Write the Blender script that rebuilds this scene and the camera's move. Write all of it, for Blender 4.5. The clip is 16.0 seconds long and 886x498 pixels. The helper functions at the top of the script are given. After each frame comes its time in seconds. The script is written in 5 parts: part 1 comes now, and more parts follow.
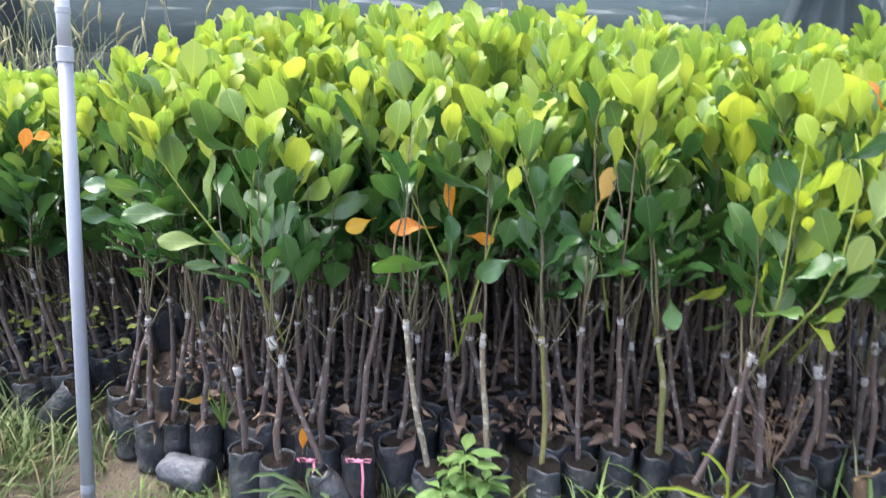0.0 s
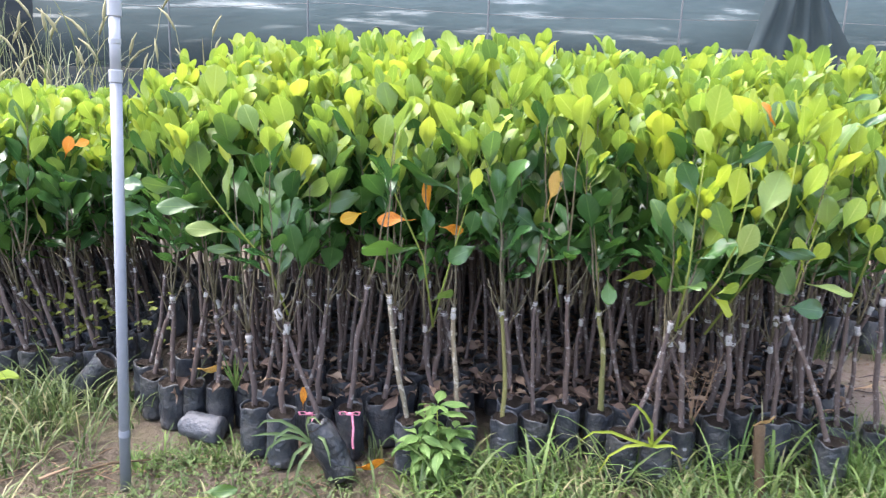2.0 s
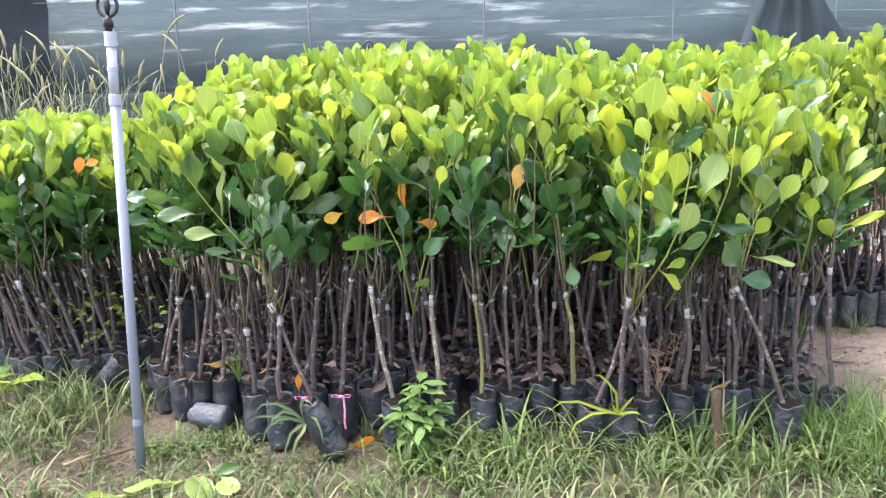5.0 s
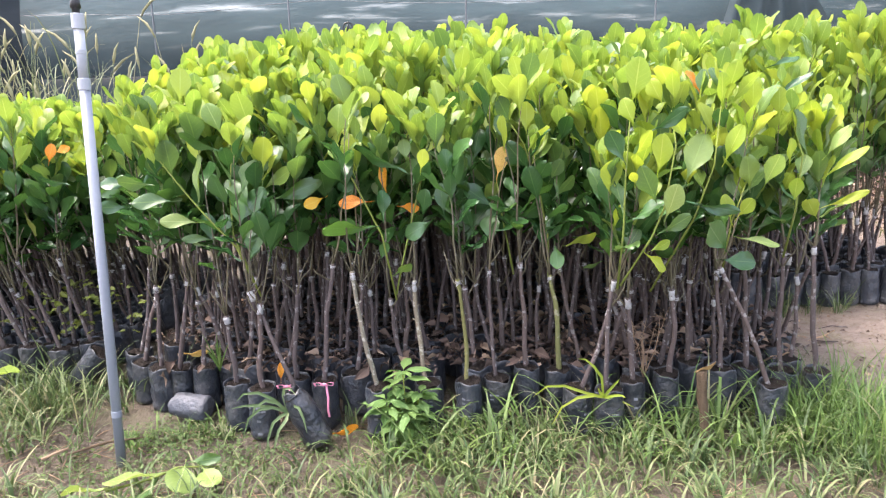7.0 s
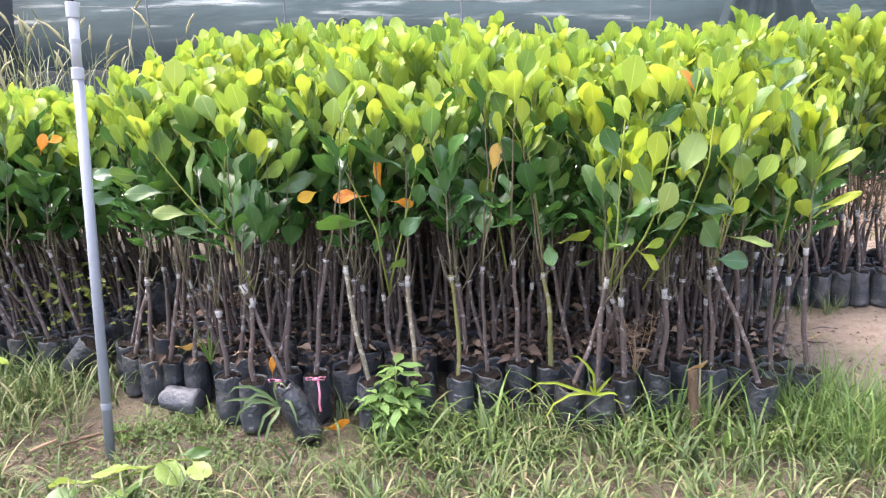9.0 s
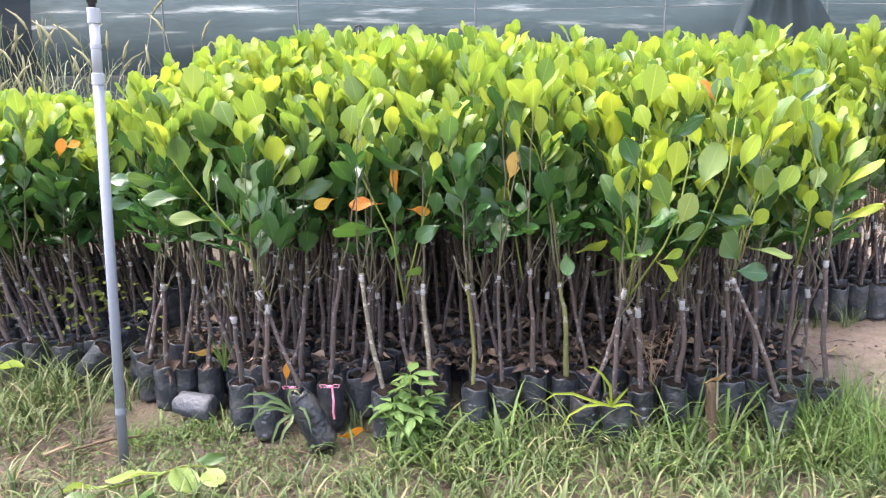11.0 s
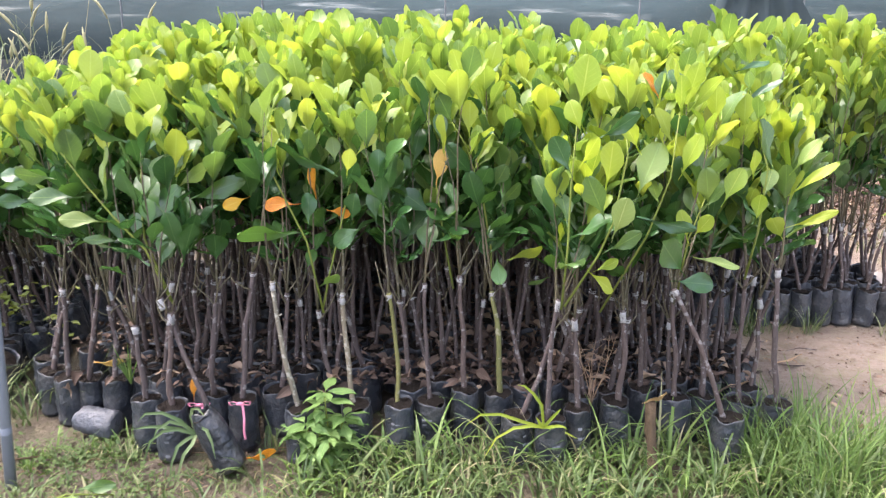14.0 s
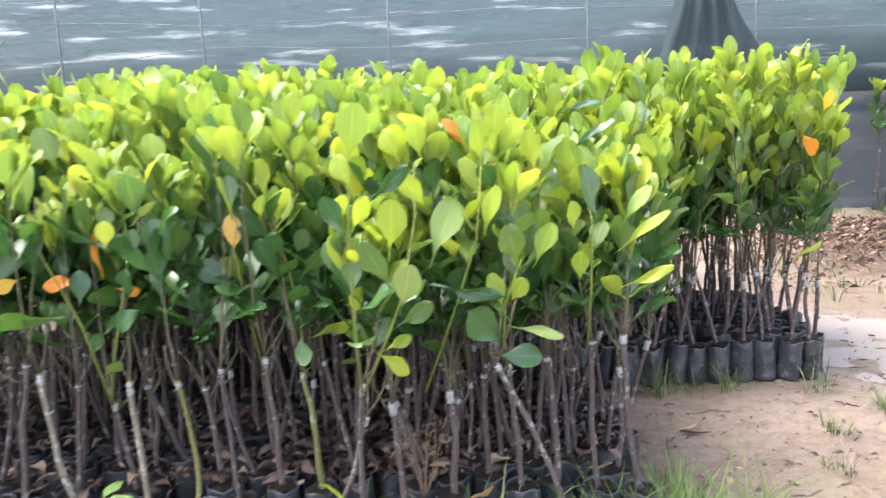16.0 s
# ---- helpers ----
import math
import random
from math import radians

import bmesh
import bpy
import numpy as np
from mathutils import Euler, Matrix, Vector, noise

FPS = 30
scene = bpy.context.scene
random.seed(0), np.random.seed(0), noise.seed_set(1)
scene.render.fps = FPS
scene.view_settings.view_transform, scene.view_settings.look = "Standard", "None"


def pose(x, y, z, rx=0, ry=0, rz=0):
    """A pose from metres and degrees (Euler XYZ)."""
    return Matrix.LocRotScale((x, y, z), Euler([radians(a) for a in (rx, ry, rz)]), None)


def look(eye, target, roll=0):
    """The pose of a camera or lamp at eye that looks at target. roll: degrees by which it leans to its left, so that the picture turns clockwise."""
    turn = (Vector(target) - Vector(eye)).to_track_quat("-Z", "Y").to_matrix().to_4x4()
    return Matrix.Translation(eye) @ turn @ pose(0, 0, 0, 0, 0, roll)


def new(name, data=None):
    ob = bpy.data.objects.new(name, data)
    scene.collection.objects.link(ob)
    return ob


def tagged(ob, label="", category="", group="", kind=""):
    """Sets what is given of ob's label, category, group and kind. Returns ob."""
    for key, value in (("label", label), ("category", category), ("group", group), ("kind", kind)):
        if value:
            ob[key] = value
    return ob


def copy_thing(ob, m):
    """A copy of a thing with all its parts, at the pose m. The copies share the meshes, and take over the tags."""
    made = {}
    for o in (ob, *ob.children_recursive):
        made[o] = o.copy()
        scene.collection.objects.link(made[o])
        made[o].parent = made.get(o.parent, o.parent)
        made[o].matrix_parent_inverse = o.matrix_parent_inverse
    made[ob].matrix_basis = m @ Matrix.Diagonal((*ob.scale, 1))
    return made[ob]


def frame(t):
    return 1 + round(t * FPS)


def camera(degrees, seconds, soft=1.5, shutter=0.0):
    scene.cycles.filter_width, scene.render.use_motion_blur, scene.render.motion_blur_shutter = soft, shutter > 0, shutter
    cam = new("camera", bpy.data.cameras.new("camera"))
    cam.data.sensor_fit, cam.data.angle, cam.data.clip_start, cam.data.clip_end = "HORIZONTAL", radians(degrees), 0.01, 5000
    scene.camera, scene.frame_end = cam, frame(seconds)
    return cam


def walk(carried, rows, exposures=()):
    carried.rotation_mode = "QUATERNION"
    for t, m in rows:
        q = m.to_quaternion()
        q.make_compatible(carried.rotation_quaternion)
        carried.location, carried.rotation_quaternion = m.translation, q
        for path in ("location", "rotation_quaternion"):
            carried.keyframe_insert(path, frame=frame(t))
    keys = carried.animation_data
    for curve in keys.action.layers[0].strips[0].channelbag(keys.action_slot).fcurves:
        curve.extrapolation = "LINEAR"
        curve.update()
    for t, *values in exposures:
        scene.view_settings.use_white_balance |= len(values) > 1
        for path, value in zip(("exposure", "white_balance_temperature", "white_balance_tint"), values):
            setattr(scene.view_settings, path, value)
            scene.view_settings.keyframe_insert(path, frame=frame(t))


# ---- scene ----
cam = camera(64.2, 16.0, soft=1.25, shutter=0.5)
PATH = [
    (0, (-0.053, -0.023, 1.277), (-0.041, 1.922, 0.811), 1.3),
    (0.5, (-0.049, -0.128, 1.276), (0.0, 1.795, 0.729), 0.2),
    (1, (-0.062, -0.3, 1.271), (-0.01, 1.629, 0.746), 0.5),
    (1.5, (-0.061, -0.393, 1.287), (-0.023, 1.547, 0.804), 1.1),
    (2, (-0.003, -0.457, 1.293), (0.03, 1.496, 0.865), 1.7),
    (2.5, (0.112, -0.546, 1.282), (0.106, 1.407, 0.85), 0.7),
    (3, (0.173, -0.636, 1.282), (0.147, 1.323, 0.881), -1.6),
    (3.5, (0.188, -0.679, 1.279), (0.154, 1.277, 0.866), -2.2),
    (4, (0.171, -0.693, 1.283), (0.133, 1.267, 0.883), -1.5),
    (6.5, (0.168, -0.656, 1.281), (0.163, 1.295, 0.839), -1.9),
    (7, (0.177, -0.646, 1.279), (0.188, 1.302, 0.825), -1.9),
    (7.5, (0.168, -0.648, 1.284), (0.154, 1.301, 0.835), -1.6),
    (8, (0.162, -0.648, 1.281), (0.157, 1.304, 0.845), -1.3),
    (8.5, (0.169, -0.648, 1.275), (0.192, 1.304, 0.838), -1.6),
    (9, (0.171, -0.646, 1.266), (0.204, 1.301, 0.809), -1.0),
    (9.5, (0.163, -0.643, 1.271), (0.183, 1.303, 0.808), -0.4),
    (9.7, (0.163, -0.646, 1.272), (0.155, 1.304, 0.828), -0.3),
    (12, (0.133, -0.627, 1.265), (0.166, 1.326, 0.836), -0.4),
    (12.5, (0.182, -0.657, 1.268), (0.238, 1.302, 0.867), 0.1),
    (13, (0.235, -0.644, 1.263), (0.309, 1.308, 0.832), -0.4),
    (13.5, (0.284, -0.538, 1.256), (0.314, 1.405, 0.783), -1.0),
    (14, (0.366, -0.411, 1.276), (0.413, 1.533, 0.808), 0.1),
    (14.5, (0.433, -0.343, 1.286), (0.524, 1.597, 0.808), -1.5),
    (15, (0.663, -0.289, 1.29), (0.665, 1.677, 0.924), 0.5),
    (15.5, (0.836, -0.248, 1.284), (0.825, 1.718, 0.916), -1.1),
    (16, (1.004, -0.13, 1.269), (1.029, 1.842, 0.935), -2.6),
]
# the picture brightens and warms as the camera draws back
LEVELS = [(0, 2.65, 6250, 14), (1.5, 2.68, 6250, 15), (2.5, 2.78, 6250, 16), (4.0, 2.82, 6250, 16), (6.5, 2.79, 6550, 18), (13.0, 2.79, 6550, 17), (14.5, 2.74, 6550, 18), (16, 2.83, 6450, 15)]
walk(cam, [(t, look(eye, target, roll)) for t, eye, target, roll in PATH], LEVELS)

# ---------------------------------------------------------------- light
SUN_ELEV, SUN_TURN = 70.0, 276.0      # degrees; the turn is from +y towards +x
world = bpy.data.worlds.new("sky_world")
scene.world = world
world.use_nodes = True
wn, wl = world.node_tree.nodes, world.node_tree.links
wn.clear()
sky = wn.new("ShaderNodeTexSky")
sky.sky_type = "NISHITA"
sky.sun_disc = False
sky.sun_elevation = radians(SUN_ELEV)
sky.sun_rotation = radians(SUN_TURN)
sky.dust_density = 4.0
grey = wn.new("ShaderNodeRGBToBW")
haze = wn.new("ShaderNodeMix")
haze.data_type = "RGBA"
haze.inputs[0].default_value = 0.4
back = wn.new("ShaderNodeBackground")
back.inputs["Strength"].default_value = 0.15
wout = wn.new("ShaderNodeOutputWorld")
wl.new(sky.outputs[0], grey.inputs[0])
wl.new(sky.outputs[0], haze.inputs[6])
wl.new(grey.outputs[0], haze.inputs[7])
wl.new(haze.outputs[2], back.inputs[0])
wl.new(back.outputs[0], wout.inputs[0])

lamp = bpy.data.lights.new("sun", "SUN")
lamp.energy = 0.68
lamp.angle = radians(25)
lamp.color = (1.0, 0.96, 0.88)
sun = new("sun", lamp)
az, el = radians(SUN_TURN), radians(SUN_ELEV)
sun_way = Vector((math.sin(az) * math.cos(el), math.cos(az) * math.cos(el), math.sin(el)))
sun.matrix_world = look(sun_way * 20, (0, 0, 0))

# ---------------------------------------------------------------- materials


class Nodes:
    """A small helper round one node material."""

    def __init__(self, name):
        self.mat = bpy.data.materials.new(name)
        self.mat.use_nodes = True
        self.tree = self.mat.node_tree
        self.tree.nodes.clear()
        self.out = self.add("ShaderNodeOutputMaterial")

    def add(self, kind, **values):
        node = self.tree.nodes.new(kind)
        for key, value in values.items():
            node.inputs[key.replace("_", " ")].default_value = value
        return node

    def link(self, a, b):
        self.tree.links.new(a, b)

    def noise(self, scale, detail=4.0, rough=0.55, coords=None):
        n = self.add("ShaderNodeTexNoise", Scale=scale, Detail=detail, Roughness=rough)
        if coords is not None:
            self.link(coords, n.inputs["Vector"])
        return n

    def ramp(self, source, stops):
        n = self.add("ShaderNodeValToRGB")
        ramp = n.color_ramp
        while len(ramp.elements) < len(stops):
            ramp.elements.new(0.5)
        for e, (at, colour) in zip(ramp.elements, stops):
            e.position, e.color = at, (*colour, 1.0)
        self.link(source, n.inputs[0])
        return n.outputs[0]

    def maths(self, op, a, b=None):
        n = self.add("ShaderNodeMath")
        n.operation = op
        for k, v in enumerate((a, b)):
            if v is None:
                continue
            if isinstance(v, (int, float)):
                n.inputs[k].default_value = v
            else:
                self.link(v, n.inputs[k])
        return n.outputs[0]

    def mix(self, factor, a, b, blend="MIX"):
        n = self.add("ShaderNodeMix")
        n.data_type, n.blend_type = "RGBA", blend
        for k, v in ((0, factor), (6, a), (7, b)):
            if isinstance(v, (int, float)):
                n.inputs[k].default_value = v
            elif isinstance(v, tuple):
                n.inputs[k].default_value = (*v, 1.0)
            else:
                self.link(v, n.inputs[k])
        return n.outputs[2]

    def bump(self, height, strength, distance=0.01):
        n = self.add("ShaderNodeBump", Strength=strength, Distance=distance)
        self.link(height, n.inputs["Height"])
        return n.outputs[0]

    def chance(self):
        """A number of its own for each object and each loose piece of a mesh."""
        a, b = self.add("ShaderNodeObjectInfo").outputs["Random"], self.add("ShaderNodeNewGeometry").outputs["Random Per Island"]
        return self.maths("FRACT", self.maths("ADD", a, b))

    def surface(self, colour, rough=0.6, normal=None, metallic=0.0, specular=0.5):
        p = self.add("ShaderNodeBsdfPrincipled", Metallic=metallic)
        p.inputs["Specular IOR Level"].default_value = specular
        for key, v in (("Base Color", colour), ("Roughness", rough)):
            if isinstance(v, (int, float)):
                p.inputs[key].default_value = v
            elif isinstance(v, tuple):
                p.inputs[key].default_value = (*v, 1.0)
            else:
                self.link(v, p.inputs[key])
        if normal is not None:
            self.link(normal, p.inputs["Normal"])
        return p

    def done(self, shader):
        self.link(shader.outputs[0], self.out.inputs["Surface"])
        return self.mat


def leaf_material(name, stops, vein, clear, rough, gloss=0.5, spots=None):
    """A leaf blade: colour by chance, pale midrib and side veins from its own uv, some light let through."""
    n = Nodes(name)
    pick = n.chance()
    colour = n.ramp(pick, stops)
    uv = n.add("ShaderNodeUVMap").outputs[0]
    split = n.add("ShaderNodeSeparateXYZ")
    n.link(uv, split.inputs[0])
    off = n.maths("ABSOLUTE", n.maths("SUBTRACT", split.outputs[0], 0.5))
    rib = n.maths("LESS_THAN", off, 0.022)
    side = n.maths("FRACT", n.maths("MULTIPLY", n.maths("SUBTRACT", split.outputs[1], n.maths("MULTIPLY", off, 0.45)), 9.0))
    vein_line = n.maths("MULTIPLY", n.maths("LESS_THAN", side, 0.1), 0.35)
    lines = n.maths("MAXIMUM", n.maths("MULTIPLY", rib, 0.5), n.maths("MULTIPLY", vein_line, 0.45))
    place = n.add("ShaderNodeTexCoord").outputs["Object"]
    mottle = n.noise(45.0, 3.0, 0.6, place)
    colour = n.mix(n.maths("MULTIPLY", mottle.outputs["Fac"], 0.3), colour, n.mix(1.0, colour, (0.55, 0.62, 0.5), "MULTIPLY"))
    if spots:
        mask = n.ramp(n.noise(70.0, 5.0, 0.7, place).outputs["Fac"], [(0.52, (0, 0, 0)), (0.62, (1, 1, 1))])
        colour = n.mix(mask, colour, spots)
    colour = n.mix(lines, colour, vein)
    relief = n.bump(n.maths("ADD", n.maths("MULTIPLY", lines, -0.6), mottle.outputs["Fac"]), 0.3, 0.003)
    skin = n.surface(colour, rough, relief, specular=gloss)
    glow = n.add("ShaderNodeBsdfTranslucent")
    n.link(n.mix(1.0, colour, (1.2, 1.15, 0.75), "MULTIPLY"), glow.inputs["Color"])
    both = n.add("ShaderNodeMixShader")
    both.inputs[0].default_value = clear
    n.link(skin.outputs[0], both.inputs[1])
    n.link(glow.outputs[0], both.inputs[2])
    return n.done(both)


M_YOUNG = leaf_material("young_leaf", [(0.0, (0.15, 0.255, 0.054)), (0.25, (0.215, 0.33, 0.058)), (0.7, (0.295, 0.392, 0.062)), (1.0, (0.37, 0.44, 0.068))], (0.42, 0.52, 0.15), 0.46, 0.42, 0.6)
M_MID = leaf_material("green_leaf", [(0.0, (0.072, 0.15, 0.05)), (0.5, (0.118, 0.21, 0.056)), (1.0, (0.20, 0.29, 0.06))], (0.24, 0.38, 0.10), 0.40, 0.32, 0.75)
M_DARK = leaf_material("dark_leaf", [(0.0, (0.034, 0.100, 0.032)), (0.5, (0.052, 0.138, 0.038)), (1.0, (0.085, 0.19, 0.042))], (0.11, 0.22, 0.07), 0.30, 0.22, 0.75)
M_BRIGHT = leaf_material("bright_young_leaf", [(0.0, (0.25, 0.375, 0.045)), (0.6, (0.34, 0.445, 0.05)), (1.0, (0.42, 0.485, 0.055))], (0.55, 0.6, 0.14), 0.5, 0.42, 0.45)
M_PALE = leaf_material("pale_leaf", [(0.0, (0.21, 0.30, 0.085)), (1.0, (0.28, 0.37, 0.11))], (0.5, 0.56, 0.24), 0.4, 0.4)
M_OLIVE = leaf_material("olive_leaf", [(0.0, (0.15, 0.19, 0.04)), (1.0, (0.23, 0.26, 0.05))], (0.34, 0.36, 0.12), 0.35, 0.4)
M_ORANGE = leaf_material("orange_leaf", [(0.0, (0.70, 0.25, 0.02)), (1.0, (0.80, 0.36, 0.03))], (0.75, 0.42, 0.10), 0.35, 0.45, spots=(0.42, 0.09, 0.015))
M_YELLOW = leaf_material("yellow_leaf", [(0.0, (0.72, 0.42, 0.02)), (1.0, (0.75, 0.48, 0.03))], (0.75, 0.55, 0.12), 0.35, 0.45, spots=(0.66, 0.28, 0.02))
M_TAN = leaf_material("tan_leaf", [(0.0, (0.74, 0.50, 0.18)), (1.0, (0.78, 0.55, 0.22))], (0.68, 0.5, 0.25), 0.3, 0.5, spots=(0.40, 0.22, 0.06))
M_FADED = leaf_material("faded_leaf", [(0.0, (0.40, 0.27, 0.18)), (1.0, (0.50, 0.35, 0.24))], (0.5, 0.38, 0.27), 0.15, 0.7, 0.3, spots=(0.22, 0.12, 0.08))
M_DRY = leaf_material("dry_leaf", [(0.0, (0.045, 0.032, 0.027)), (0.55, (0.115, 0.076, 0.06)), (0.8, (0.24, 0.165, 0.13)), (1.0, (0.42, 0.30, 0.21))], (0.24, 0.17, 0.13), 0.08, 0.75, 0.25)
M_BROWN = leaf_material("tan_brown_leaf", [(0.0, (0.36, 0.24, 0.11)), (1.0, (0.44, 0.30, 0.15))], (0.46, 0.34, 0.18), 0.1, 0.7, 0.3, spots=(0.25, 0.14, 0.06))
LEAF_MATS = {"N": M_BROWN, "B": M_BRIGHT, "Y": M_YOUNG, "G": M_MID, "D": M_DARK, "P": M_PALE, "L": M_OLIVE, "O": M_ORANGE, "W": M_YELLOW, "T": M_TAN, "X": M_FADED}


def bark_material(name, dark, light, patch, patches):
    n = Nodes(name)
    place = n.add("ShaderNodeTexCoord").outputs["Object"]
    stretch = n.add("ShaderNodeMapping")
    stretch.inputs["Scale"].default_value = (1.0, 1.0, 0.25)
    n.link(place, stretch.inputs["Vector"])
    grain = n.noise(160.0, 5.0, 0.65, stretch.outputs[0])
    colour = n.mix(grain.outputs["Fac"], dark, light)
    pick = n.chance()
    colour = n.mix(n.maths("MULTIPLY", pick, 0.6), colour, n.mix(1.0, colour, (1.35, 1.2, 1.05), "MULTIPLY"))
    spots = n.ramp(n.noise(38.0, 4.0, 0.6, place).outputs["Fac"], [(patches, (0, 0, 0)), (patches + 0.06, (1, 1, 1))])
    colour = n.mix(n.maths("MULTIPLY", spots, 0.75), colour, patch)
    return n.done(n.surface(colour, 0.85, n.bump(grain.outputs["Fac"], 0.6, 0.004), specular=0.25))


M_BARK = bark_material("grey_brown_bark", (0.034, 0.026, 0.026), (0.13, 0.105, 0.10), (0.26, 0.245, 0.235), 0.57)
M_BARK_PALE = bark_material("pale_bark", (0.10, 0.09, 0.068), (0.23, 0.205, 0.155), (0.40, 0.38, 0.32), 0.54)
M_BARK_GREEN = bark_material("green_bark", (0.075, 0.085, 0.038), (0.18, 0.18, 0.07), (0.30, 0.28, 0.20), 0.58)
M_TWIG = bark_material("brown_green_twig", (0.06, 0.054, 0.038), (0.16, 0.145, 0.095), (0.24, 0.22, 0.17), 0.58)
M_SHOOT = bark_material("green_shoot", (0.11, 0.15, 0.035), (0.20, 0.25, 0.05), (0.16, 0.14, 0.08), 0.6)


def film_material(name, dark, light, dust, rough):
    """Thin black plastic, creased and dusted with dried mud."""
    n = Nodes(name)
    place = n.add("ShaderNodeTexCoord").outputs["Object"]
    crease = n.noise(22.0, 3.0, 0.5, place)
    fine = n.noise(75.0, 2.0, 0.5, place)
    mud = n.ramp(n.noise(16.0, 6.0, 0.7, place).outputs["Fac"], [(0.45, (0, 0, 0)), (0.75, (1, 1, 1))])
    colour = n.mix(n.chance(), dark, light)
    colour = n.mix(n.maths("MULTIPLY", mud, 0.55), colour, dust)
    height = n.maths("ADD", crease.outputs["Fac"], n.maths("MULTIPLY", fine.outputs["Fac"], 0.3))
    return n.done(n.surface(colour, n.maths("ADD", n.maths("MULTIPLY", mud, 0.3), rough), n.bump(height, 0.9, 0.014)))


M_BAG = film_material("black_plastic_film", (0.015, 0.018, 0.023), (0.038, 0.044, 0.055), (0.15, 0.142, 0.13), 0.30)


M_BAG_GREY = film_material("dusty_grey_plastic_film", (0.045, 0.048, 0.06), (0.065, 0.07, 0.085), (0.14, 0.136, 0.132), 0.5)


def plain(name, a, b, scale, rough=0.7, bump=0.3, distance=0.004, specular=0.4, metallic=0.0):
    n = Nodes(name)
    place = n.add("ShaderNodeTexCoord").outputs["Object"]
    big, small = n.noise(scale, 5.0, 0.6, place), n.noise(scale * 7, 4.0, 0.6, place)
    colour = n.mix(n.maths("MULTIPLY", n.maths("ADD", big.outputs["Fac"], small.outputs["Fac"]), 0.5), a, b)
    return n.done(n.surface(colour, rough, n.bump(small.outputs["Fac"], bump, distance), metallic, specular))


M_SOIL = plain("potting_soil", (0.016, 0.013, 0.011), (0.055, 0.042, 0.034), 40.0, 0.95, 1.0, 0.02, 0.15)
M_TAPE = plain("white_grafting_tape", (0.14, 0.13, 0.125), (0.50, 0.50, 0.49), 70.0, 0.4, 0.5, 0.003)
M_PVC = plain("grey_white_pvc", (0.165, 0.183, 0.22), (0.25, 0.275, 0.315), 9.0, 0.38, 0.12, 0.002, 0.5)
M_PVC_WHITE = plain("white_pvc_fitting", (0.27, 0.29, 0.32), (0.40, 0.42, 0.45), 12.0, 0.42, 0.15, 0.002, 0.5)
M_BLACK = plain("black_moulded_plastic", (0.012, 0.012, 0.013), (0.03, 0.03, 0.032), 30.0, 0.42, 0.1)
M_STAKE = plain("weathered_stake_wood", (0.010, 0.007, 0.005), (0.21, 0.148, 0.092), 34.0, 0.9, 1.0, 0.01, 0.2)
M_PRINT = plain("pale_worn_print", (0.07, 0.075, 0.085), (0.26, 0.27, 0.29), 90.0, 0.5, 0.2)
M_PINK = plain("pink_ribbon", (0.70, 0.20, 0.33), (0.85, 0.36, 0.47), 50.0, 0.5, 0.2)
M_STEEL = plain("galvanised_post", (0.07, 0.08, 0.085), (0.15, 0.165, 0.17), 8.0, 0.7, 0.2, 0.003, 0.3)
M_CABLE = plain("grey_wire", (0.10, 0.11, 0.11), (0.20, 0.21, 0.21), 20.0, 0.6)
M_STRAW = plain("dry_straw", (0.15, 0.095, 0.06), (0.34, 0.235, 0.15), 30.0, 0.85)
M_SEED = plain("pale_seed_head", (0.22, 0.21, 0.11), (0.38, 0.34, 0.19), 50.0, 0.8)


def blade_material(name, stops, clear):
    n = Nodes(name)
    colour = n.ramp(n.chance(), stops)
    skin = n.surface(colour, 0.5, specular=0.4)
    glow = n.add("ShaderNodeBsdfTranslucent")
    n.link(colour, glow.inputs["Color"])
    both = n.add("ShaderNodeMixShader")
    both.inputs[0].default_value = clear
    n.link(skin.outputs[0], both.inputs[1])
    n.link(glow.outputs[0], both.inputs[2])
    return n.done(both)


M_GRASS = blade_material("grass_blade", [(0.0, (0.05, 0.086, 0.03)), (0.4, (0.088, 0.135, 0.042)), (0.75, (0.132, 0.175, 0.06)), (0.91, (0.20, 0.22, 0.10)), (1.0, (0.31, 0.27, 0.155))], 0.3)
M_FRESH = blade_material("fresh_grass_blade", [(0.0, (0.08, 0.15, 0.038)), (0.6, (0.13, 0.215, 0.05)), (1.0, (0.19, 0.26, 0.075))], 0.35)
M_PALE_BLADE = blade_material("pale_green_blade", [(0.0, (0.10, 0.16, 0.06)), (1.0, (0.17, 0.23, 0.10))], 0.3)
M_LIME = blade_material("lime_grass_blade", [(0.0, (0.24, 0.32, 0.03)), (1.0, (0.40, 0.46, 0.06))], 0.35)
M_WEED = leaf_material("weed_leaf", [(0.0, (0.115, 0.21, 0.06)), (1.0, (0.19, 0.30, 0.09))], (0.28, 0.4, 0.15), 0.3, 0.55, 0.4)
M_CLOVER = leaf_material("clover_leaf", [(0.0, (0.06, 0.105, 0.034)), (1.0, (0.125, 0.175, 0.06))], (0.18, 0.24, 0.1), 0.25, 0.6, 0.3)
M_TALL = blade_material("tall_grass_blade", [(0.0, (0.09, 0.13, 0.05)), (0.6, (0.16, 0.185, 0.085)), (1.0, (0.26, 0.25, 0.14))], 0.3)


